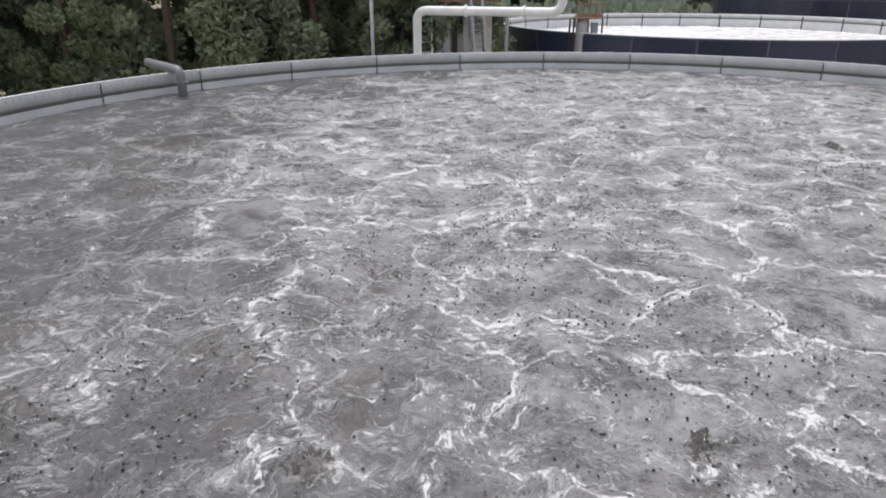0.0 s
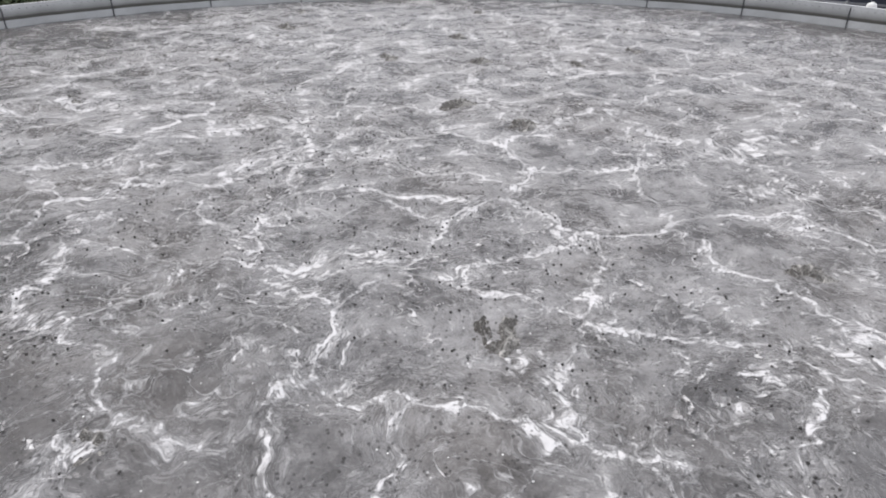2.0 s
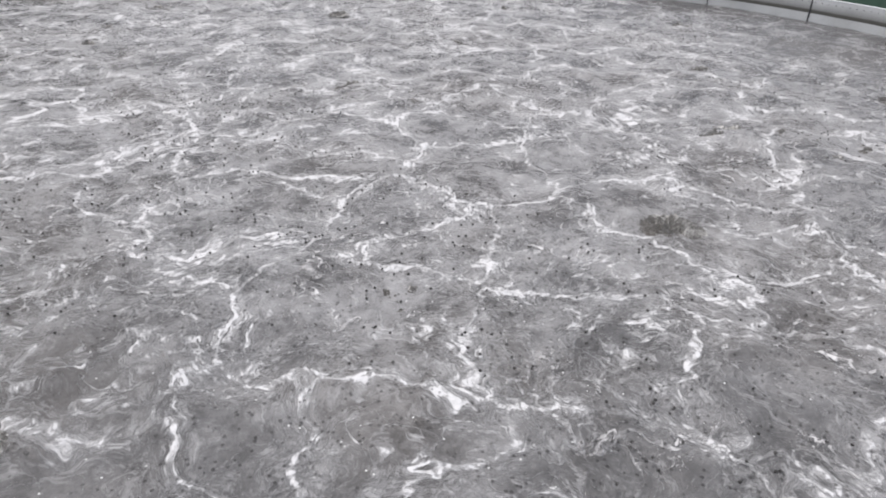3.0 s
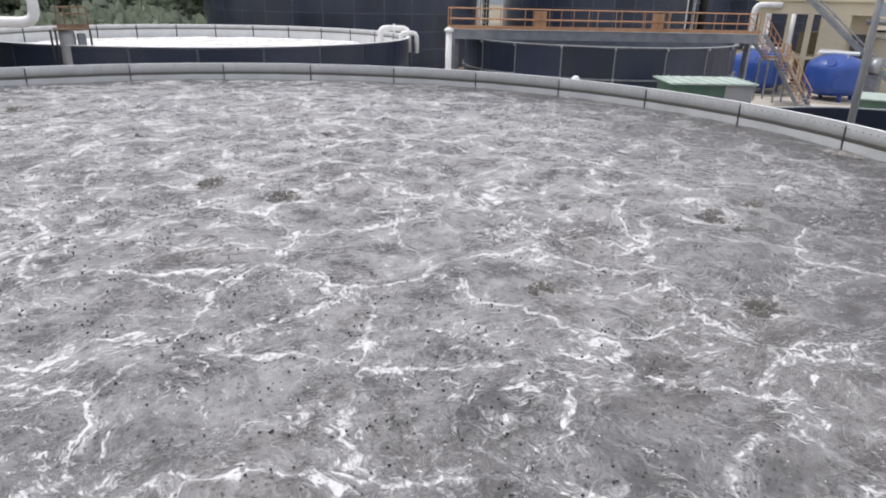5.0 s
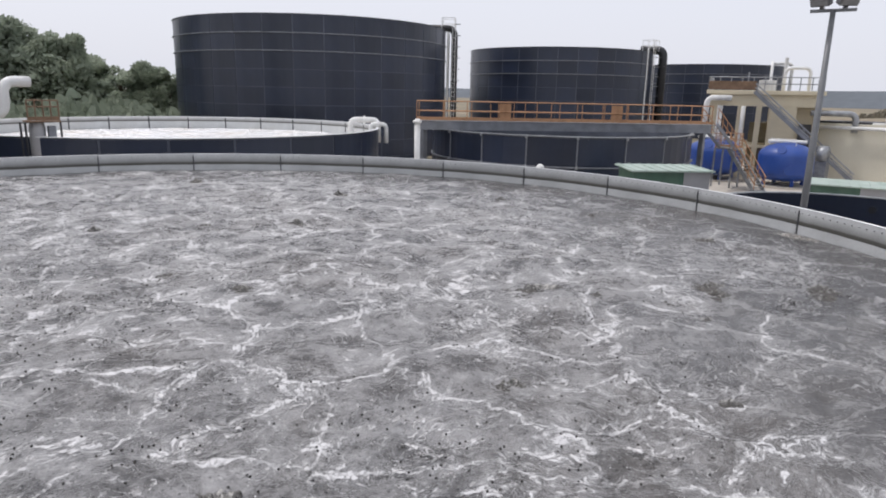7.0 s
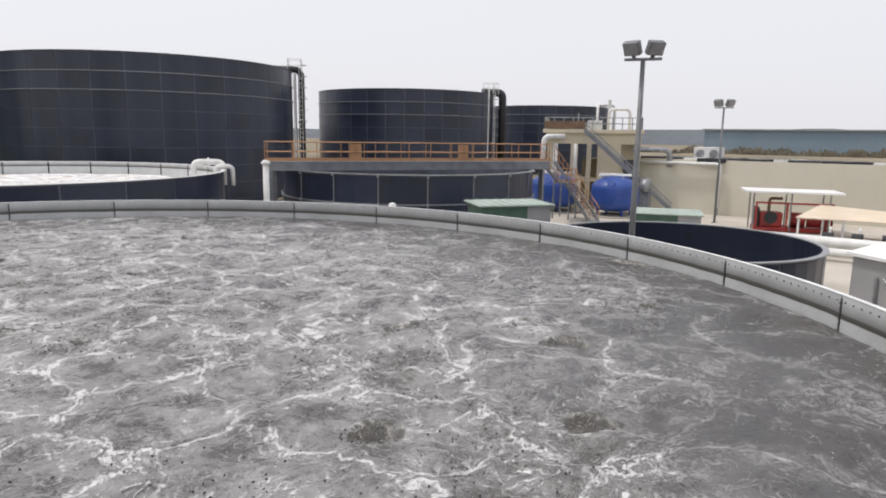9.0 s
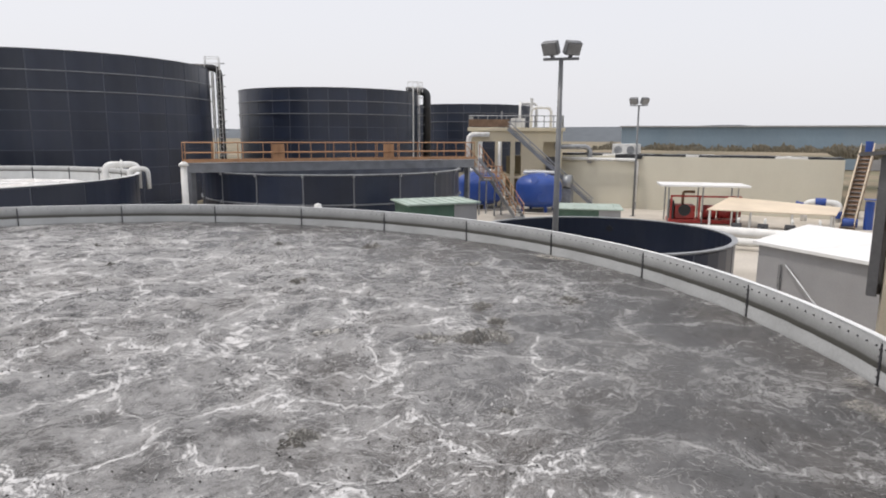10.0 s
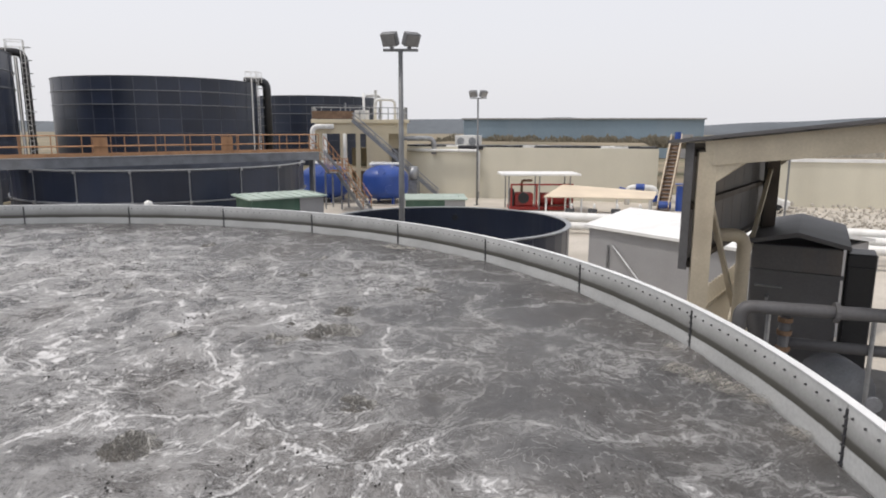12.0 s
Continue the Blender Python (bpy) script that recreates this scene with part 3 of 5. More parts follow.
rnd = random.Random(3)
spots = []
while len(spots) < 40:
    a, q = rnd.uniform(0, 6.283), 10.2 * math.sqrt(rnd.random())
    p = (q * math.cos(a), q * math.sin(a))
    if p[1] < -11 or any(math.dist(p, s) < 1.55 for s in spots):
        continue
    spots.append(p)
for i, (x, y) in enumerate(spots):
    foam_raft(x, y, min(rnd.uniform(1.5, 2.2), 11.7 - math.hypot(x, y)), i)


def boil_mesh(seed):
    """A low torn mound of water thrown up by rising air; its skirt dips under the surface."""
    n = 40
    f = Field(100 + seed, 64)
    g = np.linspace(-1, 1, n)
    u, v = np.meshgrid(g, g, indexing="ij")
    X, Y = u * np.sqrt(1 - v * v / 2), v * np.sqrt(1 - u * u / 2)
    r2 = X * X + Y * Y
    chop = 1.5 * f.at(X * 3.2 + 9, Y * 3.6 + 9) + 1.3 * np.abs(f.at(X * 6.5 + 30, Y * 7 + 3)) + 0.8 * f.at(X * 13 + 3, Y * 14 + 33)
    Z = np.exp(-2.2 * r2) * (0.28 + chop) - 0.55 * r2 - 0.05
    k = (np.arange(n - 1)[:, None] * n + np.arange(n - 1)[None, :]).ravel()
    me = bpy.data.meshes.new("water_boil")
    me.from_pydata(np.stack([X.ravel(), Y.ravel(), Z.ravel()], 1).tolist(), [], np.stack([k, k + n, k + n + 1, k + 1], 1).tolist())
    me.materials.append(M_BOIL)
    me.polygons.foreach_set("use_smooth", np.ones(len(k), dtype=bool))
    return me


boil_meshes = [boil_mesh(s) for s in range(5)]
places = []
while len(places) < 44:
    a, q = rnd.uniform(0, 6.283), 10.4 * math.sqrt(rnd.random())
    p = (q * math.cos(a), q * math.sin(a))
    if math.dist(p, (-2.8, -9.9)) < 2.2 or any(math.dist(p, s) < 1.0 for s in places):
        continue
    places.append(p)
# steady upwelling near the middle of the tank
places[:8] = [(4.5, -6.7), (4.9, -5.9), (5.4, -6.4), (3.9, -6.1), (3.7, -4.8), (4.2, -5.4), (5.9, -6.0), (6.9, -7.1)]
for i, (x, y) in enumerate(places):
    ob = tagged(new("water_boil", boil_meshes[i % 5]), "lumpy dark grey mound of water thrown up by air", "water", "boils on the churning water")
    k = 1.5 if i < 8 else 1.0
    ob.scale = (k * rnd.uniform(0.22, 0.42), k * rnd.uniform(0.22, 0.4), rnd.uniform(0.07, 0.11))
    ob.location = (x, y, WATER)
    BOILS.append((ob, x, y, rnd.uniform(0, 6.28), rnd.uniform(0.8, 1.5)))


def foam_pad(x, y, rx, ry, seed, rz):
    """Thick creamy foam gathered at the wall, a low torn sheet."""
    n = 40
    f = Field(200 + seed, 64)
    g = np.linspace(-2.2, 2.2, n)
    u, v = np.meshgrid(g, g, indexing="ij")
    X, Y = u * np.sqrt(1 - (v / 2.2) ** 2 / 2), v * np.sqrt(1 - (u / 2.2) ** 2 / 2)
    Z = 0.025 + 0.03 * f.at(X * 1.5 + 9, Y * 1.5 + 9) + 0.02 * f.at(X * 5 + 9, Y * 5 + 9)
    k = (np.arange(n - 1)[:, None] * n + np.arange(n - 1)[None, :]).ravel()
    me = bpy.data.meshes.new("foam_patch")
    me.from_pydata(np.stack([X.ravel(), Y.ravel(), Z.ravel()], 1).tolist(), [], np.stack([k, k + n, k + n + 1, k + 1], 1).tolist())
    me.materials.append(M_PAD)
    me.polygons.foreach_set("use_smooth", np.ones(len(k), dtype=bool))
    ob = tagged(new("foam_patch", me), "thick creamy foam gathered on the water at the tank wall", "foam", "foam patches at the wall")
    ob.matrix_basis = pose(x, y, WATER + 0.03, 0, 0, rz) @ Matrix.Diagonal((rx, ry, 1, 1))


foam_pad(10.12, -5.62, 0.17, 0.34, 1, -18)
for k, (x, y, rx, ry) in enumerate(((4.2, -10.72, 0.15, 0.13), (4.02, -10.98, 0.17, 0.14), (3.78, -11.18, 0.14, 0.12), (3.55, -11.36, 0.10, 0.10), (2.9, -11.55, 0.08, 0.10), (4.9, -10.7, 0.08, 0.10))):
    foam_pad(x, y, rx, ry, 2 + k, -50 - 6 * k)

# dark pipe that dips into the tank
dp = thing("inlet_pipe", -9.43, 6.66, WATER, "dark grey steel pipe bent over the rim into the water", "pipe")
part("pipe", tube([(-1.5, 1.75, 0.60), (0, 0, 0.60), (0, 0, -0.35)], 0.11, 14, 0.2), M_POLE, dp, smooth=True)
part("flange", tube([(0, 0, 0.30), (0, 0, 0.34)], 0.17, 14), M_POLE, dp)


# ---------------------------------------------------------------- the other tanks
def bolted_tank(name, x, y, r, z_top, rows, cols, label, row_h=1.45, turn=0.0, joint_w=0.05, rings=(), rim=True, group=""):
    z0 = z_top - rows * row_h
    z0 = min(z0, GROUND)
    t = thing(name, x, y, GROUND, label, "tank", group)
    up = z_top - GROUND
    part("shell", ring(r - 0.04, r, 0, up, cols * 4), M_JOINT, t, "dusty grey jointed shell")
    half = math.pi / cols - joint_w / r
    full = finish(curved_panel(r + 0.004, 0.02, half, row_h - joint_w * 1.4), "panel", M_NAVY)
    k = 0
    z = up - row_h
    while z > -row_h:
        low = max(z, 0.0)
        me = full if low == z else finish(curved_panel(r + 0.004, 0.02, half, z + row_h - joint_w * 1.4), "panel", M_NAVY)
        for c in range(cols):
            a = radians(turn) + 2 * math.pi * (c + 0.5 * 0) / cols
            part("panel", me, None, t, "", Matrix.Translation((0, 0, low)) @ Matrix.Rotation(a, 4, "Z"))
        z -= row_h
        k += 1
    for d in rings:
        part("stiffener", ring(r + 0.026, r + 0.12, up - d - 0.04, up - d + 0.04, cols * 4), M_STIFF, t, "pale dusty stiffener ring")
    if rim:
        part("rim_angle", ring(r - 0.05, r + 0.09, up, up + 0.03, cols * 4), M_STIFF, t, "grey top rim")
    return t


def ladder(parent, x, y, ang, z0, z1, w=0.5, cage=True):
    """A ladder with its hoops, standing off a wall that faces the direction ang."""
    c, s = math.cos(ang), math.sin(ang)
    o = Vector((x, y, 0))
    side, out = Vector((-s, c, 0)), Vector((c, s, 0))
    lad = bmesh.new()
    for k in (-1, 1):
        p = o + side * k * w / 2
        tube([(p.x, p.y, z0), (p.x, p.y, z1 + 1.1)], 0.035, 6, 0, lad)
    ob = part("ladder", lad, M_WHITE, parent, "white steel access ladder")
    rung = finish(tube([tuple(-side * w / 2), tuple(side * w / 2)], 0.025, 5), "rung", M_WHITE)
    z = z0 + 0.3
    while z < z1:
        part("rung", rung, None, ob, "", Matrix.Translation((x, y, z)))
        z += 0.45
    if cage:
        pts = [tuple(side * w / 2 * math.cos(a) * 1.3 + out * 0.75 * math.sin(a)) for a in np.linspace(0, math.pi, 9)]
        hoop = finish(tube(pts, 0.03, 5), "hoop", M_GALV)
        z = z0 + 2.5
        while z < z1 + 1.2:
            part("hoop", hoop, None, ob, "", Matrix.Translation((x, y, z)))
            z += 1.1
    return ob


def tank_riser(t, r, ang, up, rad=0.32, off=0.75):
    """A fat dark pipe that climbs the wall and bends in over the rim."""
    c, s = math.cos(ang), math.sin(ang)
    part("riser_pipe", tube([((r + off) * c, (r + off) * s, 0.2), ((r + off) * c, (r + off) * s, up + 0.35), ((r - 1.6) * c, (r - 1.6) * s, up + 0.35)], rad, 14, 0.8), M_BLACK, t, "black riser pipe bent over the rim", smooth=True)
    for z in np.arange(2.0, up, 2.6):
        part("pipe_clamp", tube([((r + off) * c, (r + off) * s, z), ((r + off) * c, (r + off) * s, z + 0.12)], rad + 0.06, 14), M_BLACK, t)


def rim_cage(t, r, ang, up):
    """The small railed landing at the head of a ladder."""
    c, s = math.cos(ang), math.sin(ang)
    o, out, side = Vector((c * (r + 0.2), s * (r + 0.2), up)), Vector((c, s, 0)), Vector((-s, c, 0))
    for a in (-0.9, 0.9):
        for b in (-0.5, 0.8):
            p = o + side * a + out * b
            part("landing_post", tube([tuple(p), tuple(p + Vector((0, 0, 1.2)))], 0.035, 5), M_WHITE, t)
    for z in (0.6, 1.2):
        ps = [o + side * a + out * b + Vector((0, 0, z)) for a, b in ((-0.9, -0.5), (-0.9, 0.8), (0.9, 0.8), (0.9, -0.5))]
        for p, q in zip(ps, ps[1:] + ps[:1]):
            part("landing_rail", tube([tuple(p), tuple(q)], 0.03, 5), M_WHITE, t)


T1 = bolted_tank("storage_tank", 35.04, 51.27, 13.55, 8.25, 8, 33, "huge navy glass-coated bolted steel tank with stiffener rings", 1.48, -3.95, rings=(1.5, 2.95), group="tall navy tanks")
a1 = radians(-44.0)
ladder(T1, 13.55 * math.cos(a1 - 0.05) + 0.9 * math.cos(a1), 13.55 * math.sin(a1 - 0.05) + 0.9 * math.sin(a1), a1 - 0.6, 0.5, 11.85)
for k, q in ((0.10, 0.09), (0.05, 0.09), (-0.02, 0.09)):
    part("riser_pipe", tube([((13.9) * math.cos(a1 - k), (13.9) * math.sin(a1 - k), 0.2), ((13.9) * math.cos(a1 - k), (13.9) * math.sin(a1 - k), 12.1)], q, 8), M_WHITE if k > 0.08 else M_POLE, T1)
tank_riser(T1, 13.55, a1 + 0.03, 12.25, 0.33, 0.95)
rim_cage(T1, 13.55, a1 - 0.04, 12.25)

T2 = bolted_tank("storage_tank", 66.72, 43.94, 11.4, 7.36, 8, 32, "tall navy bolted steel tank with ladder and riser pipe", 1.45, -3.0, rings=(1.45, 2.9), group="tall navy tanks")
a2 = radians(-61.0)
ladder(T2, 12.0 * math.cos(a2 - 0.28), 12.0 * math.sin(a2 - 0.28), a2 - 0.4, 0.5, 11.3)
part("riser_pipe", tube([(11.9 * math.cos(a2 - 0.42), 11.9 * math.sin(a2 - 0.42), 0.2), (11.9 * math.cos(a2 - 0.42), 11.9 * math.sin(a2 - 0.42), 11.7)], 0.08, 8), M_WHITE, T2)
tank_riser(T2, 11.4, a2 - 0.02, 11.36, 0.5, 1.1)
rim_cage(T2, 11.4, a2 - 0.34, 11.36)

T3 = bolted_tank("storage_tank", 107.8, 43.8, 11.4, 7.3, 8, 26, "distant navy bolted steel tank with white vent pipes", 1.45, 0, rings=(1.45, 2.9), group="tall navy tanks")
a3 = radians(-69.4)
part("vent_pipe", tube([(12.0 * math.cos(a3 - 0.35), 12.0 * math.sin(a3 - 0.35), 2), (12.0 * math.cos(a3 - 0.35), 12.0 * math.sin(a3 - 0.35), 12.6)], 0.28, 8), M_WHITE, T3, "white vent pipe")
part("vent_pipe", tube([(12.2 * math.cos(a3), 12.2 * math.sin(a3), 2), (12.2 * math.cos(a3), 12.2 * math.sin(a3), 11.9), (9.5 * math.cos(a3), 9.5 * math.sin(a3), 11.9)], 0.28, 8, 0.8), M_WHITE, T3, "white vent pipe")


# second aeration tank, foaming
F = bolted_tank("aeration_tank", 11.6, 28.2, 11.35, 0.0, 3, 27, "round navy bolted tank, pale inside, brimming with white foam", 1.42, 0.4, rim=False)
dphi = 2 * math.pi / 27
inner = finish(curved_panel(11.29, 0.012, dphi / 2 - 0.0004, 0.93, 6), "liner_panel", M_RIM)
strip = finish(box(-0.02, -0.04, 0.05, 0.0, 0.04, 0.9), "seam_strip", M_SEAL)
for k in range(27):
    p = part("liner_panel", inner, None, F, "", Matrix.Translation((0, 0, 3.07)) @ Matrix.Rotation(radians(12.3) + (k + 0.5) * dphi, 4, "Z"))
    part("seam_strip", strip, None, p, "", Matrix.Rotation(dphi / 2, 4, "Z") @ Matrix.Translation((11.29, 0, 0)))
part("rim_angle", ring(11.27, 11.45, 4.0, 4.03, 104), M_RIMTOP, F, "pale top rim")
water_disc(11.27, 0.25, "water", M_WATER2, "water under a bright blanket of white foam", 11.6, 28.2, -0.80, lambda X, Y: 0.10 * FIELD.at(X * 0.8 + 9, Y * 0.8 + 3) + 0.05 * FIELD.at(X * 2.2, Y * 2.2))


def u_pipe(pts, r, label, flanges):
    base = Vector(pts[0])
    t = thing("pipe_bend", base.x, base.y, base.z, label, "pipe", "white pipes over the tank rim")
    q = [tuple(Vector(p) - base) for p in pts]
    part("pipe", tube(q, r, 12, r * 2.2), M_WHITE, t, smooth=True)
    for i in flanges:
        a, b = Vector(q[i]), Vector(q[i + 1])
        m, d = (a + b) / 2, (b - a).normalized() * 0.05
        part("flange", tube([tuple(m - d), tuple(m + d)], r * 1.5, 12), M_WHITE, t)


u_pipe([(20.0, 23.2, -0.9), (20.0, 23.2, 0.42), (21.25, 22.15, 0.42), (21.25, 22.15, -0.9)], 0.17, "white steel pipe bent over the tank rim", (0, 1))
u_pipe([(20.6, 22.0, -0.9), (20.6, 22.0, 0.2), (21.3, 21.4, 0.2), (21.3, 21.4, -0.9)], 0.13, "thinner white pipe bent over the tank rim", (0, 1))
u_pipe([(-0.6, 25.0, -0.9), (-0.4, 25.2, 0.45), (-1.3, 25.0, 0.45), (-1.3, 25.0, GROUND)], 0.16, "white pipe bent over the tank rim", (1,))

# tank below the footbridge, and the small open tank
B = bolted_tank("clarifier_tank", 32.4, 17.2, 8.3, -0.1, 3, 19, "wide navy bolted tank under the footbridge", 1.6, 7, rings=(1.62,), rim=False)
part("rim_angle", ring(8.22, 8.42, 3.9, 3.96, 76), M_GALV, B, "pale galvanised rim")
part("water", lathe([(8.24, 2.2), (8.24, 2.21)], 48), M_BLACK, B, "dark still water")
clip_me = finish(box(-0.05, -0.06, -0.08, 0.08, 0.06, 0.08, 0.02), "bracket", M_GALV)
for c in range(19):
    for z in (2.28, 3.86):
        a = radians(7) + 2 * math.pi * (c + 0.5) / 19
        part("bracket", clip_me, None, B, "", Matrix.Translation((8.42 * math.cos(a), 8.42 * math.sin(a), z)) @ Matrix.Rotation(a, 4, "Z"))
    part("joint_strip", finish(box(0, -0.028, 0, 0.04, 0.028, 3.8), "joint_strip", M_STIFF), None, B, "", Matrix.Rotation(radians(7) + 2 * math.pi * (c + 0.5) / 19, 4, "Z") @ Matrix.Translation((8.32, 0, 0.1)))
D4 = bolted_tank("open_tank", 24.8, -2.73, 5.4, -2.0, 2, 12, "small empty navy open tank with a pale rim", 1.2, 8, rim=False)
part("liner", ring(5.30, 5.36, 0.1, 2.0, 64), M_NAVY, D4, "dark inside wall")
part("rim_angle", ring(5.28, 5.5, 2.0, 2.05, 72), M_GALV, D4, "pale steel rim")
part("tank_floor", lathe([(5.3, 0.05), (5.3, 0.1)], 48), M_BLACK, D4)
part("nozzle", tube([(5.2, 0.8, 1.5), (5.6, 0.86, 1.5)], 0.16, 12), M_BLACK, D4)


# ---------------------------------------------------------------- footbridge with orange rails
def railing(parent, p, q, h, n, mat_, mids=(0.55,), r=0.029, toe=True):
    p, q = Vector(p), Vector(q)
    post = finish(tube([(0, 0, 0), (0, 0, h)], r, 6), "post", mat_)
    for i in range(n + 1):
        part("post", post, None, parent, "", Matrix.Translation(p.lerp(q, i / n)))
    for z in (*mids, h):
        part("rail", tube([tuple(p + Vector((0, 0, z))), tuple(q + Vector((0, 0, z)))], r, 6), mat_, parent)
    if toe:
        part("toe_board", beam_between(p + Vector((0, 0, 0.09)), q + Vector((0, 0, 0.09)), 0.02, 0.15), mat_, parent)


BL, BR = Vector((23.0, 20.5, 0.5)), Vector((38.5, 10.1, 0.5))
across = (BR - BL).cross(Vector((0, 0, 1))).normalized()
br = thing("footbridge", 0, 0, 0, "steel footbridge over the tank with orange handrails", "bridge")
part("girder", beam_between(BL + across * 0.6 - Vector((0, 0, 0.3)), BR + across * 0.6 - Vector((0, 0, 0.3)), 0.12, 0.5), M_STIFF, br, "grey painted girder")
part("girder", beam_between(BL - across * 0.6 - Vector((0, 0, 0.3)), BR - across * 0.6 - Vector((0, 0, 0.3)), 0.12, 0.5), M_STIFF, br, "grey painted girder")
part("deck", beam_between(BL - Vector((0, 0, 0.02)), BR - Vector((0, 0, 0.02)), 1.4, 0.05), M_GALV, br)
railing(br, BL + across * 0.62, BR + across * 0.62, 1.12, 13, M_ORANGE)
railing(br, BL - across * 0.62, BR - across * 0.62, 1.12, 11, M_ORANGE)
for e in (BL, BR):
    part("end_rail", tube([tuple(e + across * 0.62 + Vector((0, 0, 1.12))), tuple(e - across * 0.62 + Vector((0, 0, 1.12)))], 0.035, 6), M_ORANGE, br)
for f in (0.28, 0.66):
    c = BL.lerp(BR, f)
    part("gate_panel", beam_between(c + across * 0.55 + Vector((-0.3, 0.2, 0.55)), c + across * 0.55 + Vector((0.3, -0.2, 0.55)), 0.03, 1.0), M_ORANGE, br)
for f in (0.02, 0.99):
    c = BL.lerp(BR, f)
    part("bridge_leg", beam_between((c.x, c.y, GROUND), (c.x, c.y, c.z - 0.5), 0.3, 0.3), M_STIFF, br)

wp = thing("vent_post", 20.2, 17.25, GROUND, "white upright vent pipe with a cap", "pipe")
part("pipe", tube([(0, 0, 0), (0, 0, 4.55)], 0.16, 12), M_WHITE, wp, smooth=True)
part("cap", lathe([(0.24, 4.5), (0.24, 4.6), (0.1, 4.72)], 12), M_WHITE, wp)


def stairs(name, top, foot, w, n, label, rail_mat, stringer_mat, rail_h=1.0, category="stairs"):
    top, foot = Vector(top), Vector(foot)
    t = thing(name, foot.x, foot.y, foot.z, label, category)
    d = top - foot
    side = d.cross(Vector((0, 0, 1))).normalized()
    for s in (-1, 1):
        o = side * s * w / 2
        part("stringer", beam_between(o, o + d, 0.06, 0.26), stringer_mat, t)
        part("handrail", tube([tuple(o + Vector((0, 0, rail_h))), tuple(o + d + Vector((0, 0, rail_h)))], 0.035, 6), rail_mat, t)
        part("handrail", tube([tuple(o + Vector((0, 0, rail_h / 2))), tuple(o + d + Vector((0, 0, rail_h / 2)))], 0.03, 6), rail_mat, t)
        post = finish(tube([(0, 0, 0), (0, 0, rail_h)], 0.03, 6), "post", rail_mat)
        for i in range(5):
            part("post", post, None, t, "", Matrix.Translation(o + d * (0.02 + 0.24 * i)))
    hor = Vector((d.x, d.y, 0)).normalized()
    tread = finish(beam_between(-side * w / 2, side * w / 2, 0.26, 0.035), "tread", M_GALV)
    for i in range(n):
        part("tread", tread, None, t, "", Matrix.Translation(d * ((i + 0.5) / n)))
    return t


stairs("staircase", (38.7, 10.0, 0.5), (43.1, 10.6, -1.25), 1.0, 9, "grey steel stairs down from the footbridge", M_ORANGE, M_STIFF)
stairs("staircase", (43.2, 10.2, -1.25), (42.7, 7.9, GROUND), 1.1, 14, "steep steel stairs with orange handrails", M_ORANGE, M_GALV)
ld = thing("stair_landing", 43.5, 10.7, GROUND, "galvanised steel landing between two stairs", "platform")
part("deck", box(-0.7, -0.7, 2.68, 0.7, 0.7, 2.75), M_GALV, ld)
for sx in (-0.65, 0.65):
    for sy in (-0.65, 0.65):
        part("leg", box(sx - 0.05, sy - 0.05, 0, sx + 0.05, sy + 0.05, 2.68), M_GALV, ld)
railing(ld, (-0.65, 0.65, 2.75), (0.65, 0.65, 2.75), 1.0, 3, M_ORANGE)
railing(ld, (0.65, 0.65, 2.75), (0.65, -0.65, 2.75), 1.0, 3, M_ORANGE)


# ---------------------------------------------------------------- filter vessels and the cream building
def vessel(x, y, r, label):
    t = thing("filter_vessel", x, y, GROUND, label, "pressure vessel", "blue filter vessels")
    prof = [(r * 0.35, 0.40)]
    for i in range(7):
        a = math.pi / 2 * i / 6
        prof.append((r * (0.35 + 0.65 * math.sin(a)), 0.40 + 0.7 * (1 - math.cos(a))))
    for i in range(8):
        a = math.pi / 2 * i / 7
        prof.append((r * math.cos(a) if i < 7 else 0.3, 2.2 + 0.95 * math.sin(a)))
    part("body", lathe(prof, 40), M_BLUE, t, smooth=True)
    for i in range(4):
        a = math.pi / 4 + i * math.pi / 2
        part("leg", box(r * 0.75 * math.cos(a) - 0.1, r * 0.75 * math.sin(a) - 0.1, 0, r * 0.75 * math.cos(a) + 0.1, r * 0.75 * math.sin(a) + 0.1, 0.75), M_BLUE, t)
    part("manhole", tube([(-r * 0.72, -0.2, 2.55), (-r * 0.9, -0.25, 2.72)], 0.3, 16), M_BLUE, t)
    part("side_port", tube([(-r * 0.86, -r * 0.48, 1.3), (-r * 0.93, -r * 0.52, 1.3)], 0.34, 18), M_BLUE, t)
    part("top_pipe", tube([(-0.7, 1.1, 3.2), (0.2, 0.0, 3.2), (0.5, -1.1, 3.2)], 0.13, 8, 0.2), M_WHITE, t, "white pipe on the crown")
    part("top_rail", tube([(-0.9, 0.9, 3.0), (-0.9, 0.9, 3.4), (-0.9, -0.9, 3.4), (-0.9, -0.9, 3.0)], 0.04, 6), M_WHITE, t)
    part("plinth", lathe([(r + 0.2, 0), (r + 0.2, 0.1)], 32), M_CONC, t)


vessel(47.6, 8.25, 1.85, "blue painted steel filter vessel with white top pipes")
vessel(47.3, 13.4, 1.95, "blue steel filter vessel behind the stairs")

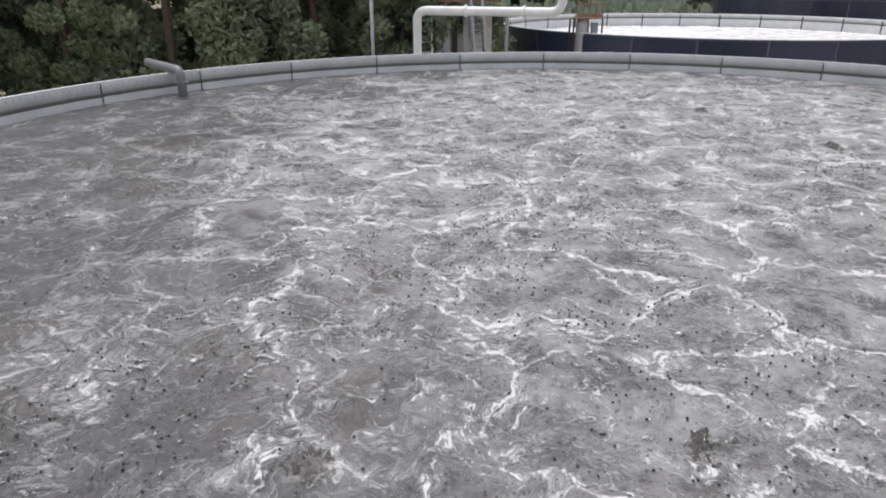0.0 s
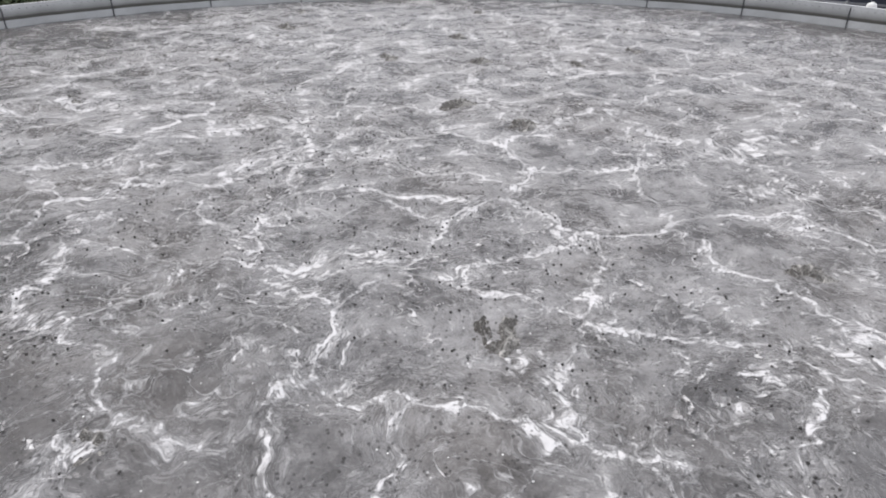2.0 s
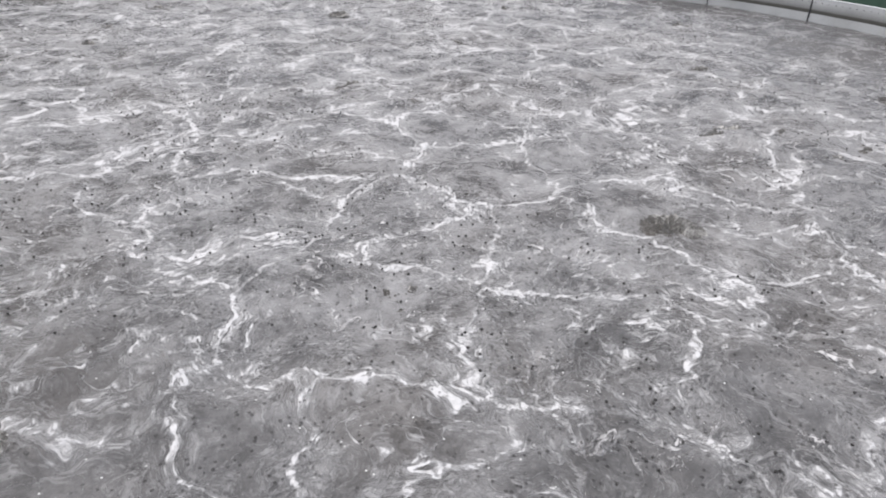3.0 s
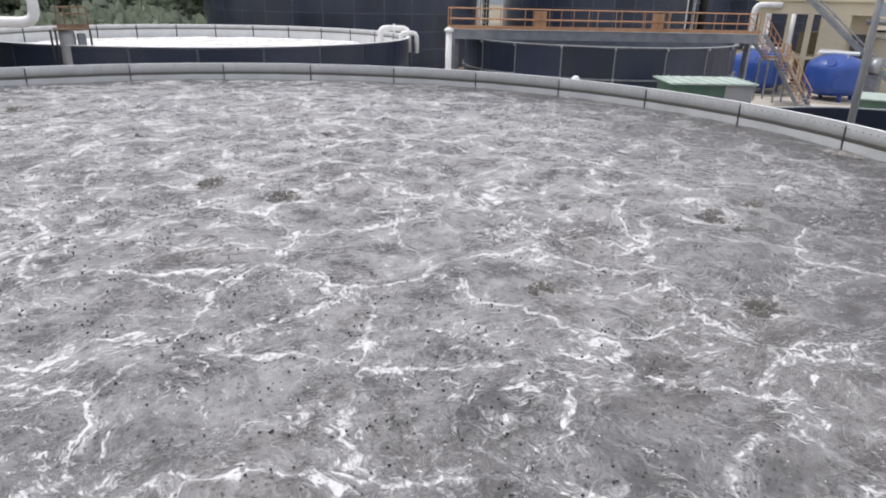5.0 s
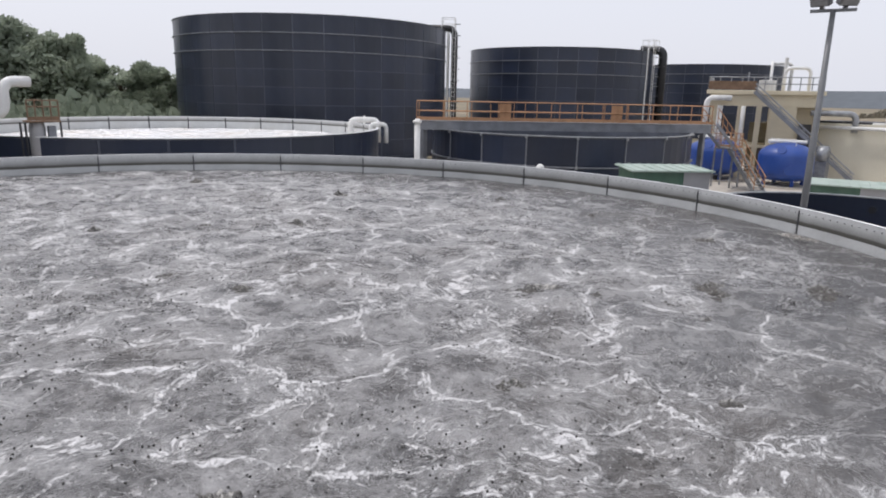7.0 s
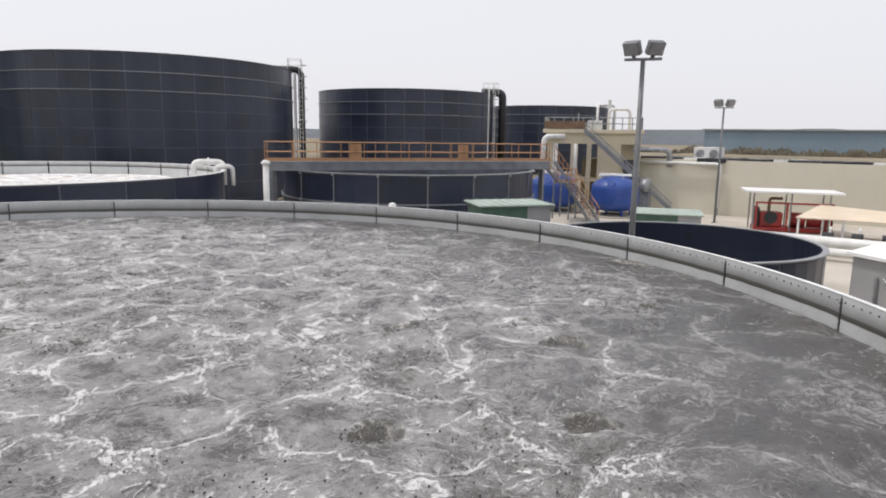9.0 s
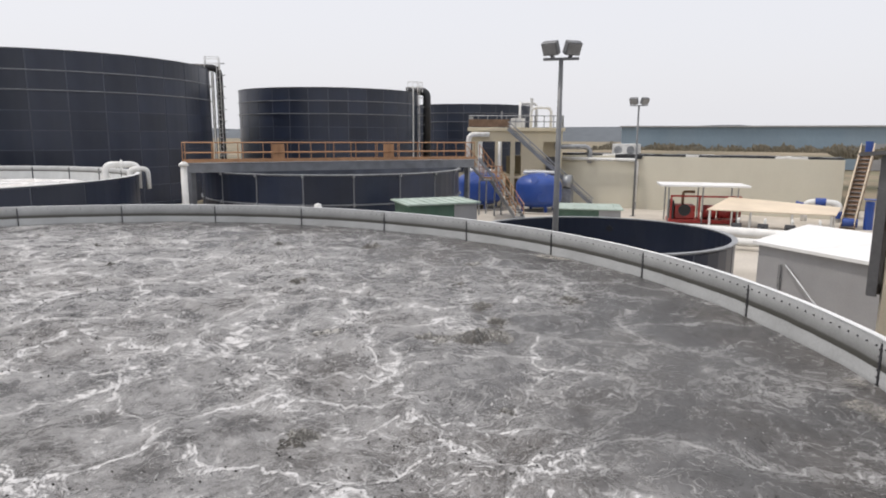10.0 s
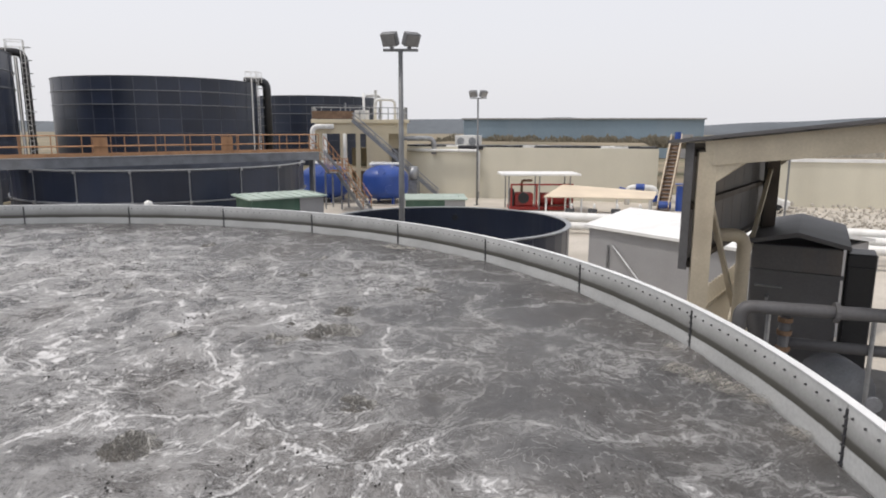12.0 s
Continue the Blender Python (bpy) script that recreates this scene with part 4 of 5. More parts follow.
bd = thing("filter_building", 49.5, 15.2, GROUND, "cream rendered open-framed plant building with roof railings", "building", rz=-67.8)
LB, DB, HB = 7.8, 6.0, 6.8
part("roof_slab", box(-0.4, -0.3, HB - 0.3, LB + 0.2, DB, HB, 0.02), M_CREAM, bd)
part("roof_beam", box(-0.1, 0, HB - 1.2, LB, 0.35, HB - 0.302), M_CREAM, bd)
for x0, x1 in ((0.0, 0.55), (2.0, 2.6), (3.35, 3.75)):
    part("column", box(x0, 0.02, 0, x1, 0.5, HB - 1.2, 0.02), M_CREAM, bd)
part("wall", box(4.3, 0.04, 0, 6.2, DB - 0.2, HB - 1.2), M_CREAM, bd)
part("wall", box(6.2, 1.0, 0, LB - 0.05, DB - 0.2, HB - 1.2), M_CREAM, bd, "recessed cream wall")
part("column", box(LB - 0.4, 0.04, 0, LB, 0.5, HB - 1.2), M_CREAM, bd)
part("doorway", box(6.5, 0.94, 2.2, 7.4, 1.0, 4.3), M_DARKCLAD, bd, "dark doorway")
part("floor_slab", box(0.0, 0.0, 2.4, 4.3, 4.0, 2.6), M_CREAM, bd)
railing(bd, (-0.3, -0.2, HB), (LB, -0.2, HB), 1.0, 10, M_GALV, (0.5,), 0.04, False)
railing(bd, (LB, -0.2, HB), (LB, DB - 0.2, HB), 1.0, 6, M_GALV, (0.5,), 0.04, False)
railing(bd, (-0.3, -0.2, HB), (-0.3, DB - 0.2, HB), 1.0, 6, M_GALV, (0.5,), 0.04, False)
part("rail_panel", box(-0.3, -0.24, HB + 0.05, 3.2, -0.22, HB + 0.7), M_RUST, bd, "brown panel in the railing")

wp2 = thing("white_pipework", 49.2, 15.6, GROUND, "white painted pipes with elbows at the plant building", "pipe", rz=-67.8)
part("pipe", tube([(2.0, -0.3, 6.2), (0.2, -0.5, 6.2), (0.2, -0.5, 0.2)], 0.22, 12, 0.55), M_WHITE, wp2, smooth=True)
part("pipe", tube([(1.2, -0.2, 5.6), (1.2, -0.2, 0.5)], 0.2, 10), M_WHITE, wp2, smooth=True)
part("pipe", tube([(2.9, -0.2, 5.6), (2.9, -0.2, 1.5)], 0.16, 10), M_WHITE, wp2, smooth=True)
part("pipe", tube([(4.6, 1.5, 6.5), (4.6, 1.5, 9.1)], 0.11, 10), M_WHITE, wp2, smooth=True)
part("pipe", tube([(5.6, 2.2, 6.5), (5.6, 2.2, 8.6), (7.4, 2.6, 8.6), (7.4, 2.6, 6.0)], 0.13, 10, 0.5), M_WHITE, wp2, smooth=True)
ru = thing("roof_unit", 51.6, 11.8, GROUND + 6.8, "pale roof-top equipment box in a frame", "equipment")
part("body", box(-0.5, -0.5, 0, 0.5, 0.5, 0.8, 0.04), M_WHITE, ru)
part("frame", beam_between((-0.6, -0.6, 1.0), (-0.6, 0.6, 1.0), 0.06, 0.06), M_GALV, ru)
part("mast", tube([(-0.8, 1.2, 0), (-0.8, 1.2, 1.4)], 0.05, 6), M_GALV, ru)
stairs("roof_staircase", (48.9, 11.6, 2.7), (52.0, 5.0, -3.7), 0.9, 20, "long grey steel stairs up to the building roof", M_GALV, M_STIFF, 0.6)
duct = thing("bent_duct", 52.8, 7.4, GROUND, "grey elbow duct on the building side", "duct")
part("pipe", tube([(-0.5, 1.2, 5.2), (1.0, -1.5, 5.2), (1.0, -1.5, 3.8)], 0.22, 12, 0.6), M_GALV, duct, smooth=True)
fan = thing("blower", 50.7, 6.9, GROUND, "round grey blower casing on a stand", "machine")
part("casing", tube([(0, 0.2, 2.3), (0, -0.4, 2.3)], 0.6, 18), M_GALV, fan, smooth=True)
part("stand", box(-0.4, -0.5, 0, 0.4, 0.4, 1.75), M_GALV, fan)

# ---------------------------------------------------------------- long cream wall, reservoir behind it
tagged(new("wall_east", finish(box(54.0, -13.2, GROUND, 54.4, 10.5, 0.45), "wall_east", M_WALL)), "long pale cream rendered wall of a reservoir", "wall", kind="structure")
tagged(new("roof_terrace", finish(box(54.41, -13.2, GROUND, 92, 14.0, 0.25), "roof_terrace", M_EARTH)), "brown dusty flat reservoir top", "roof", kind="structure")
tagged(new("wall_south", finish(box(54.6, -75, GROUND, 55.0, -15.5, -0.45), "wall_south", M_WALL)), "lower cream yard wall", "wall", kind="structure")
tagged(new("coping", finish(box(54.5, -75, -0.45, 55.1, -15.5, -0.2), "coping", M_WHITEROOF)), "pale coping on the yard wall", "wall", kind="structure")
wpp = thing("wall_pipe", 53.6, 9.0, GROUND, "white pipe along the wall top dropping to the yard", "pipe")
part("pipe", tube([(0, 0, 4.15), (0, -7.2, 4.15), (0, -7.2, 0.6)], 0.14, 10, 0.3), M_WHITE, wpp, smooth=True)
part("support", box(-0.1, -7.3, 0, 0.1, -7.1, 0.62), M_GALV, wpp)
ac = thing("roof_cabinet", 57.5, 3.6, 0.25, "white louvred cabinet on the reservoir top", "equipment")
part("body", box(-0.8, -1.1, 0.1, 0.8, 1.1, 1.2, 0.04), M_WHITE, ac)
for s in (-0.55, 0.55):
    part("fan_grille", tube([(-0.82, s, 0.65), (-0.78, s, 0.65)], 0.36, 16), M_GALV, ac)
rr = random.Random(8)
for i in range(16):
    y = 8 - i * 1.35 + rr.uniform(-0.3, 0.3)
    p = thing("roof_sheet", rr.uniform(55.6, 57.5), y, 0.25, "dark rubber sheet lying on the reservoir top", "sheet", "sheets on the reservoir top", rz=rr.uniform(-6, 6))
    part("sheet", box(-rr.uniform(0.8, 2.0), -1.15, 0, rr.uniform(0.8, 1.8), 1.1, 0.34, 0.05), M_WHITE if i % 5 == 3 else M_BLACK, p)


def tuft_cloud(name, material, label, category, boxes, count, size, seed, tall=1.0):
    """Loose upright leaf blades and clumps, uncountable."""
    rs = np.random.RandomState(seed)
    vs, fs = [], []
    for (x0, y0, z0, x1, y1, z1) in boxes:
        for _ in range(count):
            x, y = rs.uniform(x0, x1), rs.uniform(y0, y1)
            top = z0 + (z1 - z0) * (0.35 + 0.65 * abs(FIELD.at(np.array(x * 0.35), np.array(y * 0.35))) * 2)
            z = rs.uniform(z0, max(top, z0 + 0.1))
            a, s = rs.uniform(0, 3.14), size * rs.uniform(0.5, 1.4)
            dx, dy = math.cos(a) * s, math.sin(a) * s
            lean = rs.uniform(-0.4, 0.4) * s
            b = len(vs)
            vs += [(x - dx, y - dy, z), (x + dx, y + dy, z + rs.uniform(-.2, .2) * s), (x + dx * 0.4 + lean, y + dy * 0.4, z + s * 1.6 * tall), (x - dx * 0.5 + lean, y - dy * 0.5, z + s * 1.3 * tall)]
            fs.append((b, b + 1, b + 2, b + 3))
    me = bpy.data.meshes.new(name)
    me.from_pydata(vs, [], fs)
    me.materials.append(material)
    return tagged(new(name, me), label, category, kind="stuff")


tuft_cloud("dry_reeds", M_REED, "dry brown reeds and scrub behind the reservoir", "scrub", [(90, -34, -0.5, 99, 16, 1.2)], 12000, 0.15, 4, 1.5)
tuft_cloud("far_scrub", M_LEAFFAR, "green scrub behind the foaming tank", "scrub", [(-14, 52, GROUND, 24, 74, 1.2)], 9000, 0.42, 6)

sh = thing("long_shed", 145, -27, GROUND, "long blue-grey industrial shed far off", "building")
part("wall", box(0, 0, 0, 30, 51.5, 8.1), M_SHEDBLUE, sh)
part("roof", box(-0.4, -0.4, 8.1, 30.4, 51.9, 8.4), M_GREYWALL, sh)
part("door", box(-0.1, 2, 0, -0.01, 6, 5), M_GREYWALL, sh)
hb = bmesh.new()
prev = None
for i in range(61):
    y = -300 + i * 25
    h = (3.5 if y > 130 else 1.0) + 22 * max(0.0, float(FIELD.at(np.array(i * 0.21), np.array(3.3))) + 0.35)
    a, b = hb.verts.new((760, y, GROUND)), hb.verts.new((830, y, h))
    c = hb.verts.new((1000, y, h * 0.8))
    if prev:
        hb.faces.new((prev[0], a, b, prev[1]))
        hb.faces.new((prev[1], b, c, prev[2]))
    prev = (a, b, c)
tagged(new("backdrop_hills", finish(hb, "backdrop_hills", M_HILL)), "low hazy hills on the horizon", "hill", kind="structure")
tagged(new("embankment", finish(box(75, -120, GROUND, 180, -34, -1.7), "embankment", M_EARTH)), "raised brown building ground beyond the yard wall", "ground", kind="structure")
for i, (x, y, l, h) in enumerate(((82, -44, 8, 0.9), (90, -52, 12, 1.3), (86, -62, 10, 0.8), (104, -58, 16, 2.0), (98, -40, 9, 1.5), (120, -74, 20, 2.6))):
    w = thing("low_wall", x, y, -1.7, "low pale wall of an unfinished building", "wall", "unfinished walls beyond the yard")
    part("wall", box(-0.2, -l / 2, 0, 0.2, l / 2, h), M_RUBBLE, w)
    part("coping", box(-0.3, -l / 2 - 0.1, h, 0.3, l / 2 + 0.1, h + 0.15), M_WALL, w)


# ---------------------------------------------------------------- lamp posts
def flood_post(x, y, z_top, head, label):
    t = thing("floodlight_post", x, y, GROUND, label, "lamp post", "floodlight posts")
    H_ = z_top - GROUND
    part("pole", lathe([(0.085, 0), (0.085, H_ * 0.5), (0.06, H_)], 12), M_POLE, t, smooth=True)
    part("base_plate", box(-0.2, -0.2, 0, 0.2, 0.2, 0.03), M_POLE, t)
    part("crossbar", beam_between((0.18 * head, -0.75 * head, H_), (-0.18 * head, 0.75 * head, H_), 0.07, 0.07), M_POLE, t)
    for s in (-1, 1):
        m = Matrix.Translation((-0.13 * s * head, 0.38 * head * s, H_ + 0.12)) @ Matrix.Rotation(radians(20 - 28 * s), 4, "Z") @ Matrix.Rotation(radians(-28), 4, "Y")
        b = box(-0.16 * head, -0.36 * head, 0.0, 0.16 * head, 0.36 * head, 0.58 * head, 0.04 * head)
        h = part("lamp_head", b, M_POLE, t, "grey floodlight head", m)
        part("lens", box(-0.185 * head, -0.31 * head, 0.06 * head, -0.165 * head, 0.31 * head, 0.52 * head), M_LENS, h)
        part("bracket", box(-0.04, -0.04, -0.1, 0.04, 0.04, 0.02), M_POLE, h)
    return t


flood_post(14.8, -4.12, 4.15, 0.62, "tall grey post with twin floodlights beside the tank")
flood_post(48.6, 0.84, 4.4, 0.85, "distant grey post with twin floodlights")
lp = thing("thin_mast", -5.51, 14.3, GROUND, "thin pale mast beside the tank", "pole")
part("pole", tube([(0, 0, 0), (0.0, 0, 7.0)], 0.06, 8), M_GALV, lp, smooth=True)
kn = thing("vent_dome", 15.4, 4.85, GROUND, "small white dome cap on a post behind the rim", "vent")
part("post", tube([(0, 0, 0), (0, 0, 3.5)], 0.08, 8), M_WHITE, kn)
part("cap", lathe([(0.14, 3.46), (0.15, 3.56), (0.11, 3.66), (0.02, 3.70)], 16), M_WHITE, kn, smooth=True)


# ---------------------------------------------------------------- green-roofed huts
def hut(x, y, rz, l, d, h, roof_mat, label, ridge=0.06):
    t = thing("hut", x, y, GROUND, label, "hut", "green-roofed huts", rz=rz)
    part("wall", box(0, 0, 0, l, d, h), M_GREEN, t, "dark green sheet walls")
    part("end_panel", box(l * 0.66, -0.03, 0, l + 0.03, d, h - 0.02), M_GREYWALL, t, "pale grey end panels")
    bm = bmesh.new()
    o = 0.18
    vs = [bm.verts.new(p) for p in ((-o, -o, h), (l + o, -o, h), (l + o, d + o, h + ridge), (-o, d + o, h + ridge), (-o, -o, h + 0.07), (l + o, -o, h + 0.07), (l + o, d + o, h + ridge + 0.07), (-o, d + o, h + ridge + 0.07))]
    for f in ((0, 1, 2, 3), (7, 6, 5, 4), (0, 4, 5, 1), (1, 5, 6, 2), (2, 6, 7, 3), (3, 7, 4, 0)):
        bm.faces.new([vs[i] for i in f])
    part("roof", bm, roof_mat, t, "faded green sheet roof")
    for i in range(int(l / 0.5) + 1):
        part("roof_rib", beam_between((i * 0.5, -o, h + 0.085), (i * 0.5, d + o, h + ridge + 0.085), 0.05, 0.03), roof_mat, t)


hut(23.25, 5.8, -38, 3.5, 2.0, 2.84, M_GREENPALE, "low hut with green walls and a faded green sheet roof")
hut(36.8, 3.0, -72, 3.8, 2.6, 1.55, M_GREENPALE, "small green hut beside the open tank")

# ---------------------------------------------------------------- red pump set under a white roof
pm = thing("pump_shelter", 45.2, -2.0, GROUND, "open shelter with a flat white roof", "shelter", rz=-73.5)
for x in (0.3, 2.6, 4.9):
    for y in (0.2, 2.2):
        part("post", tube([(x, y, 0), (x, y, 2.65)], 0.05, 8), M_GALV, pm)
part("roof", box(-0.3, -0.3, 2.65, 5.6, 2.7, 2.8, 0.03), M_WHITEROOF, pm, "white sheet roof")
rd = thing("pump_set", 45.3, -2.2, GROUND, "red engine-driven pump set on a steel frame", "machine", rz=-73.5)
part("skid", box(0.2, 0.3, 0.05, 5.0, 2.0, 0.3), M_RED, rd)
part("engine", box(0.6, 0.5, 0.3, 2.0, 1.8, 1.3, 0.1), M_RED, rd)
part("radiator", box(0.25, 0.5, 0.3, 0.55, 1.8, 1.6, 0.04), M_BLACK, rd)
part("pump", tube([(2.6, 1.1, 0.8), (3.4, 1.1, 0.8)], 0.5, 18), M_RED, rd, smooth=True)
part("motor", tube([(3.6, 1.1, 0.75), (4.8, 1.1, 0.75)], 0.4, 18), M_RED, rd, smooth=True)
part("exhaust", tube([(1.2, 1.2, 1.3), (1.2, 1.2, 2.2), (2.0, 1.2, 2.2)], 0.1, 8, 0.2), M_RUST, rd)
for x in (0.3, 2.2, 4.9):
    part("frame_post", box(x - 0.06, 0.24, 0.3, x + 0.06, 0.36, 1.9), M_RED, rd)
part("frame_rail", box(0.24, 0.24, 1.9, 4.96, 0.36, 2.02), M_RED, rd)
part("flywheel", tube([(1.25, 0.42, 0.95), (1.25, 0.5, 0.95)], 0.42, 18), M_BLACK, rd)

tn = thing("sun_roof", 42.0, -5.2, GROUND, "low beige sheet roof on short white posts", "shelter", rz=-78)
bm = bmesh.new()
vs = [bm.verts.new(p) for p in ((0, 0, 1.45), (7.4, 0, 1.35), (8.6, 3.6, 1.5), (1.8, 4.0, 1.95), (0, 0, 1.52), (7.4, 0, 1.42), (8.6, 3.6, 1.57), (1.8, 4.0, 2.02))]
for f in ((0, 1, 2, 3), (7, 6, 5, 4), (0, 4, 5, 1), (1, 5, 6, 2), (2, 6, 7, 3), (3, 7, 4, 0)):
    bm.faces.new([vs[i] for i in f])
part("roof", bm, M_TENT, tn, "beige sheet")
for x, y, z in ((0.2, 0.15, 1.45), (2.6, 0.15, 1.41), (5.0, 0.15, 1.38), (7.2, 0.15, 1.36), (2.0, 3.7, 1.9), (8.2, 3.4, 1.5)):
    part("post", tube([(x, y, 0), (x, y, z)], 0.07, 8), M_WHITE, tn)
for i in range(4):
    e = thing("small_pump", 41.9 + 0.3 * i, -7.0 - 1.5 * i, GROUND, "small dark pump with white fittings under the beige roof", "machine", "small pumps")
    part("casing", tube([(0, 0.3, 0.5), (0, -0.3, 0.5)], 0.28, 12), M_BLACK, e)
    part("foot", box(-0.25, -0.3, 0, 0.25, 0.3, 0.25), M_STIFF, e)
    part("fitting", tube([(0, -0.1, 0.7), (0, -0.1, 1.0), (0.5, -0.1, 1.0)], 0.08, 8, 0.1), M_WHITE, e)
lpz = thing("long_pipe", 37.8, -2.0, GROUND, "long white pipe on low concrete sleepers", "pipe")
part("pipe", tube([(0, 0, 0.75), (-1.0, -20, 0.75)], 0.3, 14), M_WHITE, lpz, smooth=True)
part("pipe", tube([(-1.6, 0, 0.45), (-2.6, -20, 0.45)], 0.22, 14), M_WHITE, lpz, smooth=True)
for i in range(6):
    part("sleeper", box(-2.3 - i * 0.19, -0.4 - i * 3.6, 0, 0.4 - i * 0.19, -0.1 - i * 3.6, 0.3), M_CONC, lpz)

vb = thing("valve_manifold", 49.5, -11.9, GROUND, "white pipe bend with blue valves", "pipe")
part("pipe", tube([(0, 1.1, 0.3), (0, 1.1, 1.65), (0, -1.0, 1.65), (0, -1.0, 0.3)], 0.22, 12, 0.5), M_WHITE, vb, smooth=True)
part("valve", tube([(0, 0.5, 1.65), (0, -0.15, 1.65)], 0.31, 14), M_BLUE, vb, "blue valve body")
part("valve", tube([(0, -1.0, 0.6), (0, -1.0, 1.1)], 0.31, 14), M_BLUE, vb, "blue valve body")
part("pump", tube([(-0.5, -1.2, 0.4), (-0.5, -2.1, 0.4)], 0.3, 14), M_BLUE, vb, "blue pump")
part("actuator", tube([(0, 1.1, 1.4), (-0.1, 1.7, 1.55)], 0.15, 10), M_BLUE, vb)
vs2 = thing("valve_stand", 49.0, -14.6, GROUND, "upright blue valve with a handwheel", "valve")
part("body", tube([(0, 0, 0), (0, 0, 1.9)], 0.28, 12), M_BLUE, vs2)
part("handwheel", tube([(0, 0, 2.0), (0, 0, 2.06)], 0.4, 14), M_BLUE, vs2)
rs_ = stairs("ramp_stairs", (52.8, -14.4, 1.0), (48.6, -13.4, GROUND), 0.8, 18, "brown wooden stairs with pale handrails up the wall", M_TENT, M_RUST, 0.7)
part("soffit_board", beam_between((0, 0, -0.1), (4.2, -1.0, 4.9), 0.7, 0.05), M_RUST, rs_)
rv = thing("motor", 53.0, -14.5, 1.05, "small blue motor at the head of the stairs", "motor")
part("body", tube([(0, 0, 0), (0, 0, 0.8)], 0.25, 12), M_BLUE, rv)
part("foot", box(-0.3, -0.3, -0.06, 0.3, 0.3, 0.0), M_BLUE, rv)

# ---------------------------------------------------------------- grey shed with a white roof
gs = thing("grey_shed", 20.3, -9.15, GROUND, "grey clad shed with a white sheet roof", "shed", rz=-129.3)
SL, SD = 7.0, 4.6
part("wall", box(0, 0, 0, SL, SD, 2.72), M_GREYWALL, gs)
bm = bmesh.new()
vs = []
for x in (-0.12, SL + 0.12):
    vs.append([bm.verts.new((x, y, z)) for y, z in ((-0.15, 2.70), (SD / 2, 3.10), (SD + 0.15, 2.70), (SD + 0.15, 2.80), (SD / 2, 3.22), (-0.15, 2.80))])
for i in range(6):
    bm.faces.new((vs[0][i], vs[0][(i + 1) % 6], vs[1][(i + 1) % 6], vs[1][i]))
bm.faces.new(vs[0]), bm.faces.new(vs[1][::-1])
part("roof", bm, M_WHITEROOF, gs, "white sheet roof")
part("wall_pipe", tube([(0.9, -0.07, 2.2), (0.9, -0.07, 0.5)], 0.04, 6), M_GALV, gs)
part("stay_cable", tube([(1.1, -0.06, 2.2), (4.2, -0.6, 0.0)], 0.03, 6), M_GALV, gs)

# ---------------------------------------------------------------- open steel canopy
DV, NV = Vector((0.935, -0.355, 0)), Vector((-0.355, -0.935, 0))
C1 = Vector((7.72, -11.28, 0))
cn = thing("steel_canopy", 0, 0, 0, "open cream steel portal shelter clad in dark weathered sheet", "shelter")
SLOPE = 0.115
for f, off in enumerate((0.0, 5.6)):
    c = C1 + DV * off
    part("column", beam_between((c.x, c.y, GROUND), (c.x, c.y, 1.72), 0.26, 0.26), M_FRAME if f == 0 else M_BROWNSTEEL, cn, "cream painted steel column" if f == 0 else "brown steel column")
    e = c + NV * 9
    part("rafter", beam_between((c.x, c.y, 1.70), (e.x, e.y, 1.70 + 9 * SLOPE), 0.2, 0.36), M_FRAME if f == 0 else M_BROWNSTEEL, cn)
    h = c + NV * 0.5
    part("haunch", beam_between((c.x, c.y, 1.30), (h.x, h.y, 1.62 + 0.5 * SLOPE), 0.16, 0.2), M_FRAME, cn)
    part("column", beam_between((e.x, e.y, GROUND), (e.x, e.y, 1.60 + 9 * SLOPE), 0.30, 0.30), M_FRAME, cn)
ra, rb = C1 - NV * 0.52 - DV * 0.25, C1 + NV * 9.5 - DV * 0.25
bm = bmesh.new()
q = [(ra, 1.9 - 0.055), (rb, 1.9 + 9.5 * SLOPE), (rb + DV * 7.2, 1.9 + 9.5 * SLOPE), (ra + DV * 7.2, 1.9 - 0.055)]
lo = [bm.verts.new((p.x, p.y, z)) for p, z in q]
hi = [bm.verts.new((p.x, p.y, z + 0.05)) for p, z in q]
for i in range(4):
    bm.faces.new((lo[i], lo[(i + 1) % 4], hi[(i + 1) % 4], hi[i]))
bm.faces.new(lo[::-1]), bm.faces.new(hi)
part("roof", bm, M_DARKCLAD, cn, "thin dark sheet roof")
for k in range(9):
    o = C1 + NV * (0.2 + k * 1.1)
    z = 1.72 + 0.2 + (0.2 + k * 1.1) * SLOPE - 0.08
    part("purlin", beam_between((o.x + DV.x * 0.12, o.y + DV.y * 0.12, z), (o.x + DV.x * 6.8, o.y + DV.y * 6.8, z), 0.06, 0.12), M_DARKCLAD, cn)
wa, wb = C1 - NV * 0.27 - DV * 0.1, C1 - NV * 0.27 + DV * 6.4
for i in range(8):
    p, q_ = wa.lerp(wb, i / 8), wa.lerp(wb, (i + 0.985) / 8)
    part("cladding_sheet", beam_between((p.x, p.y, 0.89), (q_.x, q_.y, 0.89), 0.05, 1.9), M_DARKCLAD, cn)
for s, (z0, z1) in enumerate(((-3.6, 1.2), (1.2, -3.6))):
    p, q_ = C1 + DV * 0.3 - NV * 0.05 * s, C1 + DV * 5.4 - NV * 0.05 * s
    part("brace", beam_between((p.x, p.y, z0), (q_.x, q_.y, z1), 0.08, 0.08), M_FRAME, cn)
